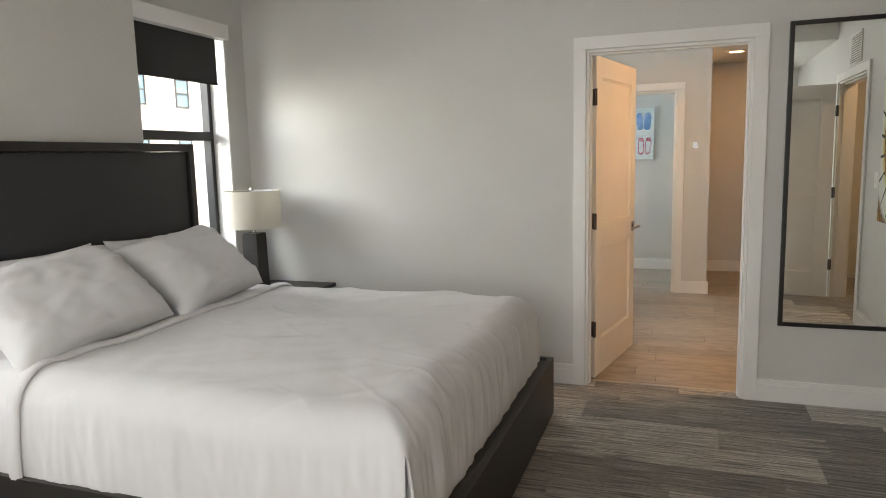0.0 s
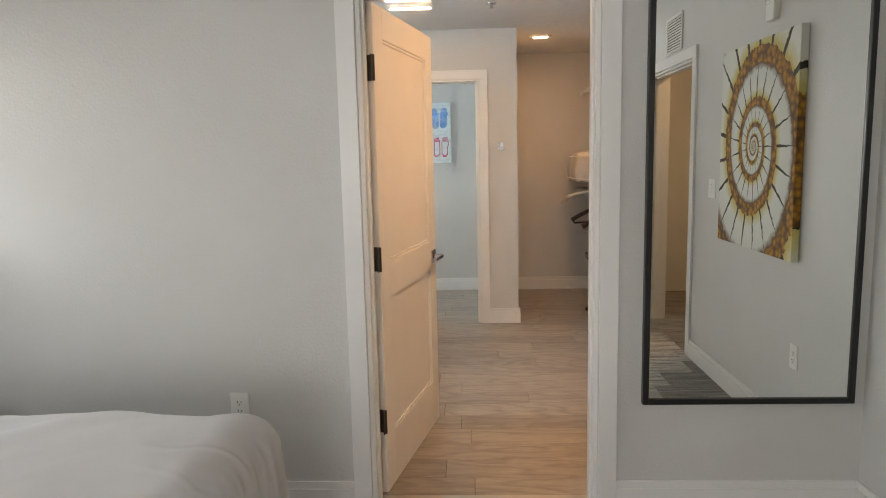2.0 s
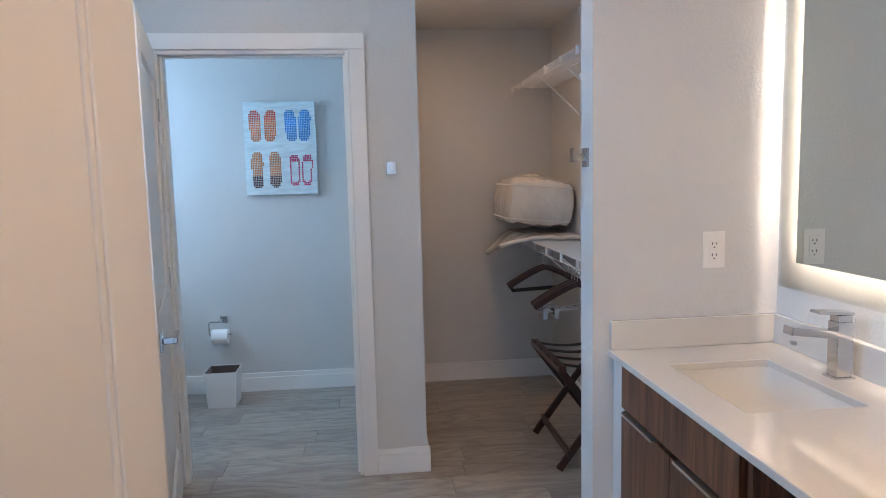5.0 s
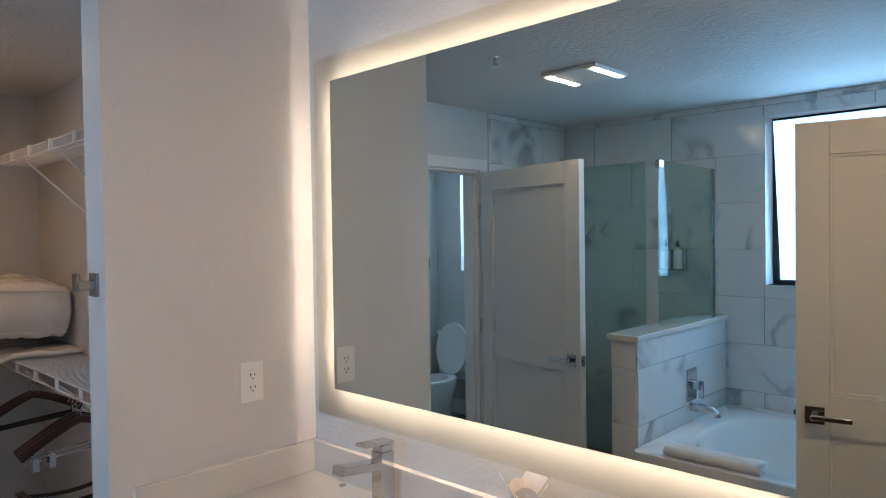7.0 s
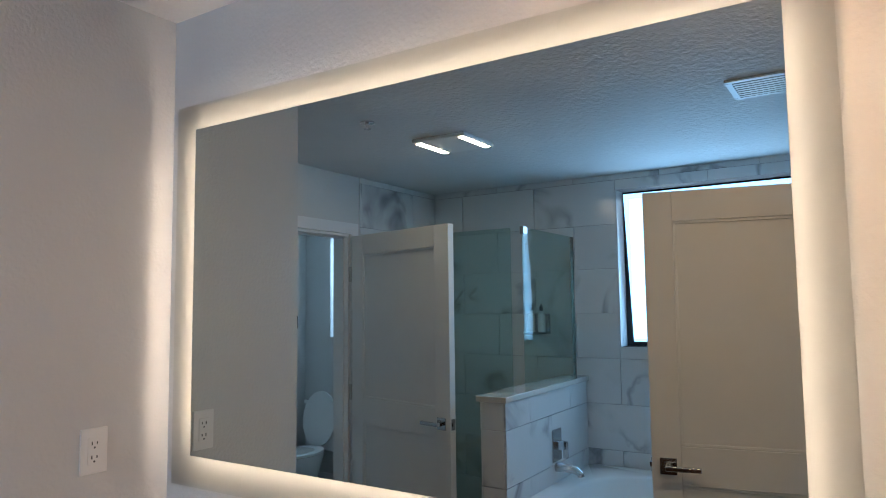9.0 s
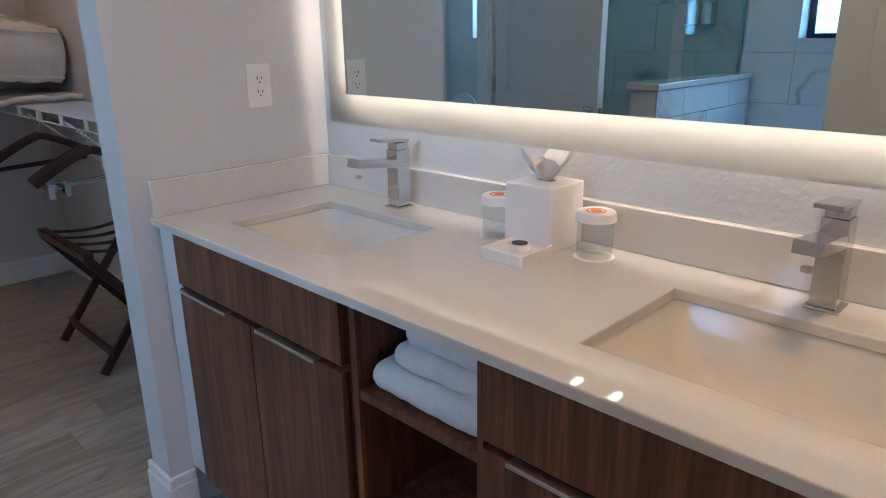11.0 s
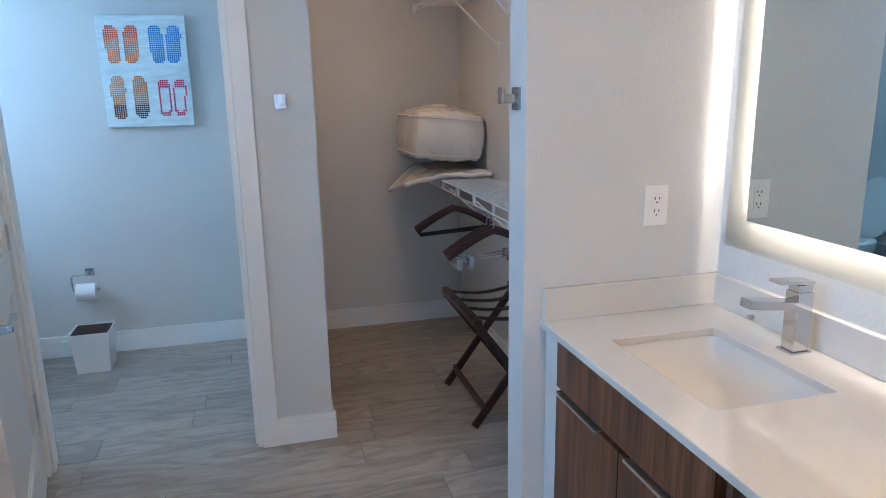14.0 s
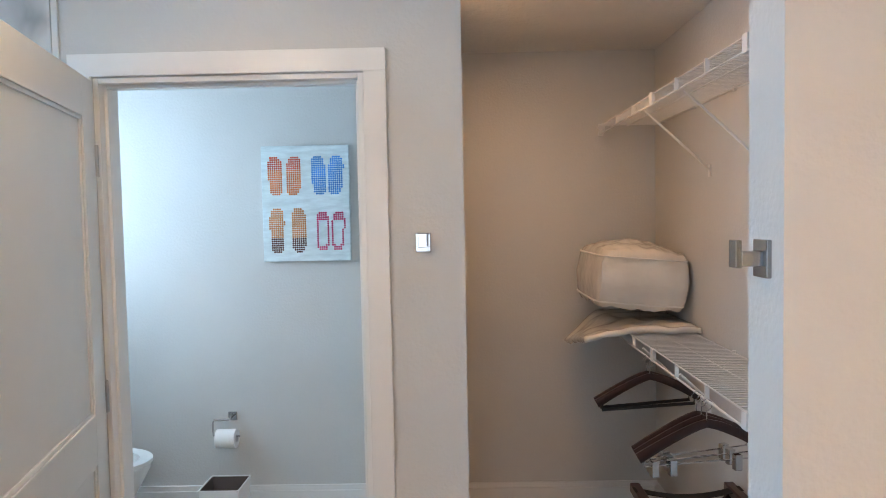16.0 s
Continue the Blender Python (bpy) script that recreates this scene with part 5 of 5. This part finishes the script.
st = boxes("strike_plate", [(0.916, 0.9175, Y2 + 0.012, Y2 + 0.04, 0.875, 0.935)], NICKEL)
tagged(st, "satin nickel strike plate on the door jamb", "strike plate", kind="structure")
boxes("clamp", [(GX - 0.05, GX + 0.008, 6.183, 6.207, 1.99, 2.035)], CHROME, shower, "chrome corner clamp", bevel=0.002)
boxes("wall_channel", [(XBW + 0.001, XBW + 0.012, 6.184, 6.206, 1.082, 2.03)], CHROME, shower)

tub = thing("bathtub", (-0.31, 5.24, 0), "white oval drop-in bathtub with tiled apron", "bathtub")
TX0, TX1, TY0, TY1, TZ = XBW + 0.002, 0.33, Y1B + 0.004, HW0 - 0.002, 0.50
bm = bmesh.new()
tcx, tcy, thx, thy = (TX0 + TX1) / 2, (TY0 + TY1) / 2, (TX1 - TX0) / 2, (TY1 - TY0) / 2


def oval(hx, hy, z, p=2.8):
    out = []
    for k in range(48):
        a = k * 2 * math.pi / 48
        c, s = math.cos(a), math.sin(a)
        out.append(bm.verts.new((tcx + math.copysign(abs(c) ** (2 / p), c) * hx, tcy + math.copysign(abs(s) ** (2 / p), s) * hy, z)))
    return out


loft(bm, [oval(thx, thy, 0.42, 40), oval(thx, thy, TZ - 0.006, 40), oval(thx - 0.006, thy - 0.006, TZ, 40), oval(thx - 0.10, thy - 0.12, TZ), oval(thx - 0.125, thy - 0.15, TZ - 0.02), oval(thx - 0.17, thy - 0.22, TZ - 0.25, 2.5), oval(thx - 0.26, thy - 0.36, TZ - 0.36, 2.3)], False, True)
part("basin", bm, CERAM, tub, smooth=True)
boxes("apron", [(TX1 - 0.03, TX1 - 0.006, TY0, TY1, 0.0, 0.42)], MARBLE, tub, "white marble-look tiled apron")
bm = bmesh.new()
box(bm, tcx + 0.30, tcx + 0.335, 5.60, 5.70, TZ - 0.075, TZ - 0.03, 0.006)
part("overflow_plate", bm, CHROME, tub)
tv = thing("bath_valve", (-0.41, HW0, 0.715), "square chrome bath mixer valve on the tiled wall", "faucet")
boxes("plate", [(-0.475, -0.345, HW0 - 0.008, HW0 - 0.0005, 0.62, 0.81)], CHROME, tv, bevel=0.002)
boxes("handle", [(-0.435, -0.385, HW0 - 0.06, HW0 - 0.008, 0.69, 0.74), (-0.418, -0.402, HW0 - 0.075, HW0 - 0.045, 0.64, 0.74)], CHROME, tv, bevel=0.003)
ts = thing("tub_spout", (-0.40, HW0, 0.585), "chrome tub filler spout", "faucet")
bm = bmesh.new()
tube(bm, [(-0.40, HW0 - 0.0005, 0.585), (-0.40, HW0 - 0.08, 0.585), (-0.40, HW0 - 0.13, 0.58), (-0.40, HW0 - 0.155, 0.56), (-0.40, HW0 - 0.158, 0.545)], [0.027, 0.026, 0.024, 0.022, 0.02], 16)
part("spout", bm, CHROME, ts, smooth=True)
rt = thing("rolled_bath_mat", (0.25, 5.72, TZ), "rolled white terry bath mat on the tub's rim", "towel")
for zc, xc in ((TZ + 0.027, 0.225), (TZ + 0.027, 0.28)):
    bm = bmesh.new()
    tube(bm, [(xc, 5.49 + k * 0.046, zc + 0.002 * math.sin(k * 2)) for k in range(11)], 0.0265, 18)
    part("roll", bm, TOWEL, rt, smooth=True)
sd = thing("soap_dispenser", (XBW, 6.46, 1.4), "wall-mounted rack of two amenity bottles", "dispenser")
boxes("rack", [(XBW + 0.001, XBW + 0.012, 6.37, 6.55, 1.36, 1.50), (XBW + 0.012, XBW + 0.075, 6.37, 6.55, 1.36, 1.372)], CHROME, sd, bevel=0.002)
for y in (6.42, 6.50):
    bm = bmesh.new()
    lathe(bm, [(0.0005, 1.373), (0.028, 1.373), (0.028, 1.49), (0.012, 1.505), (0.012, 1.52), (0.0005, 1.52)], XBW + 0.043, y, 20)
    bt = part("bottle", bm, PAPER, sd, "white bottle with a dark pump", True)
    bm = bmesh.new()
    lathe(bm, [(0.013, 1.52), (0.013, 1.55), (0.005, 1.555), (0.005, 1.57), (0.0005, 1.57)], XBW + 0.043, y, 14)
    part("pump", bm, SLOT, bt)

# ---- toilet room ----
toilet = thing("toilet", (-0.7, 8.42, 0), "white ceramic toilet with its lid raised", "toilet")
bm = bmesh.new()


def egg(hx0, hx1, hy, z, cx=-0.62):
    out = []
    for k in range(36):
        a = k * 2 * math.pi / 36
        c, s = math.cos(a), math.sin(a)
        out.append(bm.verts.new((cx + (hx1 if c > 0 else hx0) * c, 8.42 + hy * s, z)))
    return out


loft(bm, [egg(0.22, 0.12, 0.11, 0), egg(0.22, 0.12, 0.11, 0.03), egg(0.2, 0.12, 0.10, 0.16), egg(0.22, 0.20, 0.15, 0.28), egg(0.24, 0.25, 0.18, 0.37), egg(0.24, 0.25, 0.18, 0.39), egg(0.16, 0.20, 0.13, 0.392), egg(0.13, 0.16, 0.10, 0.32), egg(0.05, 0.06, 0.05, 0.22)], True, True)
part("bowl", bm, CERAM, toilet, smooth=True)
bm = bmesh.new()
loft(bm, [egg(0.235, 0.255, 0.182, 0.394), egg(0.235, 0.255, 0.182, 0.412), egg(0.15, 0.195, 0.125, 0.412), egg(0.15, 0.195, 0.125, 0.394), egg(0.235, 0.255, 0.182, 0.394)], False, False)
part("seat", bm, PLASTIC, toilet, smooth=True)
bm = bmesh.new()
d = bmesh.new()
ring0, ring1 = [], []
for k in range(32):
    a = k * 2 * math.pi / 32
    ring0.append(d.verts.new((-0.01, 0.18 * math.cos(a), 0.22 + 0.225 * math.sin(a))))
    ring1.append(d.verts.new((0.012, 0.18 * math.cos(a), 0.22 + 0.225 * math.sin(a))))
loft(d, [ring0, ring1], True, True)
absorb(bm, d, Matrix.Translation((-0.845, 8.42, 0.415)) @ Matrix.Rotation(radians(-8), 4, "Y"))
part("lid", bm, PLASTIC, toilet, smooth=True)
boxes("tank", [(-1.095, -0.90, 8.23, 8.61, 0.36, 0.74)], CERAM, toilet, bevel=0.02)
boxes("tank_lid", [(-1.098, -0.89, 8.222, 8.618, 0.74, 0.775)], CERAM, toilet, bevel=0.008)
boxes("flush_lever", [(-0.90, -0.888, 8.27, 8.34, 0.66, 0.675)], CHROME, toilet, bevel=0.003)

toilet.location.x += 0.065
tpx = -0.012
tp = thing("toilet_paper_holder", (tpx, YB, 0.49), "chrome paper holder with a half-used white roll", "paper holder")
boxes("rose", [(tpx - 0.024, tpx + 0.024, YB - 0.009, YB - 0.0005, 0.49, 0.538)], CHROME, tp, bevel=0.002)
bm = bmesh.new()
tube(bm, [(tpx, YB - 0.009, 0.514), (tpx, YB - 0.075, 0.514), (tpx - 0.08, YB - 0.075, 0.512), (tpx - 0.085, YB - 0.075, 0.50), (tpx - 0.085, YB - 0.075, 0.425), (tpx + 0.06, YB - 0.075, 0.425)], 0.006, 8)
part("arm", bm, CHROME, tp, smooth=True)
bm = bmesh.new()
d = bmesh.new()
lathe(d, [(0.02, -0.052), (0.05, -0.052), (0.05, 0.052), (0.02, 0.052), (0.02, -0.052)], 0, 0, 32)
absorb(bm, d, Matrix.Translation((tpx - 0.012, YB - 0.075, 0.412)) @ Matrix.Rotation(radians(90), 4, "Y"))
part("paper_roll", bm, PAPER, tp, "white paper roll", True)
wb = thing("waste_bin", (0.015, 8.56, 0), "small square white waste bin", "bin")
bm = bmesh.new()
loft(bm, [rounded_ring(bm, 0.015, 8.56, h, h, 0.006, z, 3) for h, z in ((0.088, 0.0005), (0.104, 0.235), (0.098, 0.235), (0.094, 0.10), (0.09, 0.02))], True, True)
part("shell", bm, CERAM, wb)
bm = bmesh.new()
loft(bm, [rounded_ring(bm, 0.015, 8.56, h, h, 0.006, z, 3) for h, z in ((0.0965, 0.231), (0.0925, 0.10), (0.0885, 0.022))], False, True)
part("liner", bm, mat("bin_liner", (0.12, 0.09, 0.08), 0.6), wb, "dark inner liner")

AX0, AX1, AZ0, AZ1, AY = 0.195, 0.662, 1.355, 1.970, 8.765
cvs = thing("sandals_canvas", (0.43, YB, 1.36), "canvas print of four pairs of dotted sandals on pale blue", "painting")
pale = mat("pale_blue_print", (0.66, 0.74, 0.75), 0.7, var=0.12, scale=9, stretch=(1.5, 1, 6))
cb = boxes("canvas", [(AX0, AX1, AY, YB - 0.001, AZ0, AZ1)], pale, cvs, bevel=0.003)
aw, ah = AX1 - AX0, AZ1 - AZ0
dots = {}


def sole(u, v, cu, cv, hu, hv, lean, waist):
    dv = (v - cv) / hv
    du = (u - cu - lean * dv) / (hu * (1 - waist * math.exp(-((dv + 0.15) / 0.35) ** 2)))
    return abs(du) ** 2.4 + abs(dv) ** 3.2


PAIRS = (("orange", 0.16, 0.74, -0.012), ("orange", 0.37, 0.74, 0.012), ("blue", 0.655, 0.74, -0.02), ("blue", 0.85, 0.74, 0.015),
         ("tan", 0.165, 0.27, 0.0), ("tan", 0.415, 0.27, 0.0), ("pink", 0.685, 0.26, 0.0), ("pink", 0.865, 0.26, 0.01))
NU, NV = 42, 54
for i in range(NU):
    for j in range(NV):
        u, v = (i + 0.5) / NU, (j + 0.5) / NV
        hit = None
        for key, cu, cw, lean in PAIRS:
            q = sole(u, v, cu, cw, 0.088 if key != "pink" else 0.078, 0.175 if key != "tan" else 0.20, lean, 0.1)
            if q < 1:
                if key == "pink" and q < 0.42 and v < 0.36:
                    continue
                hit = key
                if key == "tan" and v < 0.20:
                    hit = "brown"
                if key == "orange" and v > 0.80:
                    hit = "red"
        if hit:
            dots.setdefault(hit, []).append((AX0 + u * aw, AZ0 + v * ah))
DOT = 0.0054
INK = {"orange": (0.68, 0.20, 0.06), "red": (0.60, 0.10, 0.05), "blue": (0.05, 0.27, 0.66), "tan": (0.55, 0.22, 0.07), "brown": (0.10, 0.03, 0.02), "pink": (0.55, 0.015, 0.12)}
for key, pts in dots.items():
    vs, fs = [], []
    for x, z in pts:
        k = len(vs)
        vs += [(x + DOT * math.cos(a) - 0.43, AY - 0.0012 - YB, z + DOT * math.sin(a) - 1.36) for a in [math.pi / 4 * n for n in range(8)]]
        fs.append(tuple(range(k, k + 8)))
    me = bpy.data.meshes.new("printed_dots")
    me.from_pydata(vs, [], fs)
    me.materials.append(mat("ink_" + key, INK[key], 0.7, var=0.3, scale=12))
    ob = new("printed_dots", me)
    ob.parent = cb
    ob["label"], ob["kind"] = key + " dotted sandal print", "stuff"

# ---- floor and wall pieces ----
def piece_mesh(name, sx, sy, sz, bevel, material):
    bm = bmesh.new()
    box(bm, 0, sx, 0, sy, 0, sz)
    top = [e for e in bm.edges if min(v.co.z for v in e.verts) > sz - 1e-6]
    bmesh.ops.bevel(bm, geom=top, offset=bevel, segments=1, affect="EDGES")
    me = bpy.data.meshes.new(name)
    bm.to_mesh(me)
    bm.free()
    me.materials.append(material)
    return me


def lay(name, parent, material, x0, x1, y0, y1, length, width, z, thick, gap, steps, seed, skip=None):
    rng = random.Random(seed)
    cache, row, y = {}, 0, y0
    while y < y1 - 0.01:
        w = min(width, y1 - y)
        x = x0 - length * (steps[row % len(steps)] if steps else rng.random())
        while x < x1 - 0.01:
            a, b = max(x, x0), min(x + length, x1)
            if b - a > 0.03 and not (skip and skip((a + b) / 2, y + w / 2)):
                key = (round(b - a, 3), round(w, 3))
                if key not in cache:
                    cache[key] = piece_mesh(name, b - a - gap, w - gap, thick, min(0.0015, thick / 2), material)
                ob = new(name, cache[key])
                ob.location = (a + gap / 2, y + gap / 2, z - thick)
                ob.parent = parent
            x += length
        y += width
        row += 1


lay("carpet_plank", floor_bed, CARPET, XW, XE, -1.5, 4.36, 0.50, 0.25, 0.0, 0.0055, 0.0006, None, 5)
lay("vinyl_plank", floor_bath, PLANK, XTW, XE, 4.36, YB, 1.22, 0.181, 0.0, 0.0038, 0.0022, None, 11)


def tile_wall(parent, axis, face, side, a0, a1, z1, hole=None, seed=1, z0=0.0, w=0.60, h=0.30):
    rng = random.Random(seed)
    cache, row, z = {}, 0, z0
    while z < z1 - 0.02:
        hh = min(h, z1 - z)
        x = a0 - w * (0.0, 0.5)[row % 2]
        while x < a1 - 0.02:
            p, q = max(x, a0), min(x + w, a1)
            parts = [(p, q, z, z + hh)]
            if hole:
                h0, h1, k0, k1 = hole
                out = []
                for s, t, c, d in parts:
                    if t <= h0 or s >= h1 or d <= k0 or c >= k1:
                        out.append((s, t, c, d))
                        continue
                    if s < h0:
                        out.append((s, h0, c, d))
                    if t > h1:
                        out.append((h1, t, c, d))
                    if c < k0:
                        out.append((max(s, h0), min(t, h1), c, k0))
                    if d > k1:
                        out.append((max(s, h0), min(t, h1), k1, d))
                parts = out
            for s, t, c, d in parts:
                if t - s < 0.01 or d - c < 0.01:
                    continue
                key = (round(t - s, 3), round(d - c, 3))
                if key not in cache:
                    cache[key] = piece_mesh("tile", t - s - 0.003, d - c - 0.003, 0.010, 0.0012, MARBLE)
                ob = new("tile", cache[key])
                if axis == "x":
                    m = Matrix(((1, 0, 0, s + 0.0015), (0, 0, side, face), (0, 1, 0, c + 0.0015), (0, 0, 0, 1)))
                    if side < 0:
                        m = Matrix(((1, 0, 0, s + 0.0015), (0, 0, -1, face), (0, 1, 0, c + 0.0015), (0, 0, 0, 1)))
                    else:
                        m = Matrix(((-1, 0, 0, t - 0.0015), (0, 0, 1, face), (0, 1, 0, c + 0.0015), (0, 0, 0, 1)))
                else:
                    if side > 0:
                        m = Matrix(((0, 0, 1, face), (1, 0, 0, s + 0.0015), (0, 1, 0, c + 0.0015), (0, 0, 0, 1)))
                    else:
                        m = Matrix(((0, 0, -1, face), (-1, 0, 0, t - 0.0015), (0, 1, 0, c + 0.0015), (0, 0, 0, 1)))
                ob.matrix_basis = m
                ob.parent = parent
            x += w
        z += h
        row += 1


by_name = {o.name: o for o in scene.objects}
tile_wall(by_name["wall_west_bath"], "y", XBW - 0.012, 1, Y1B, Y2 - 0.011, HC, (4.72, 5.88, 1.28, 2.33), 3)
tile_wall(by_name["wall_toilet"], "x", Y2, -1, XBW, -0.032, HC, None, 4)
tile_wall(half, "x", HW0 + 0.011, -1, XBW, HWX, 1.045, None, 5)
tile_wall(half, "x", HW1 - 0.011, 1, XBW, HWX, 1.045, None, 6)
tile_wall(half, "y", HWX - 0.011, 1, HW0 + 0.011, HW1 - 0.011, 1.045, None, 7)
setting("trim_window_tile", [(XBW - 0.19, XBW, 5.87, 5.88, 1.28, 2.33), (XBW - 0.19, XBW + 0.01, 4.72, 5.88, 1.265, 1.28)], MARBLE, "white marble-look window reveal and sill")
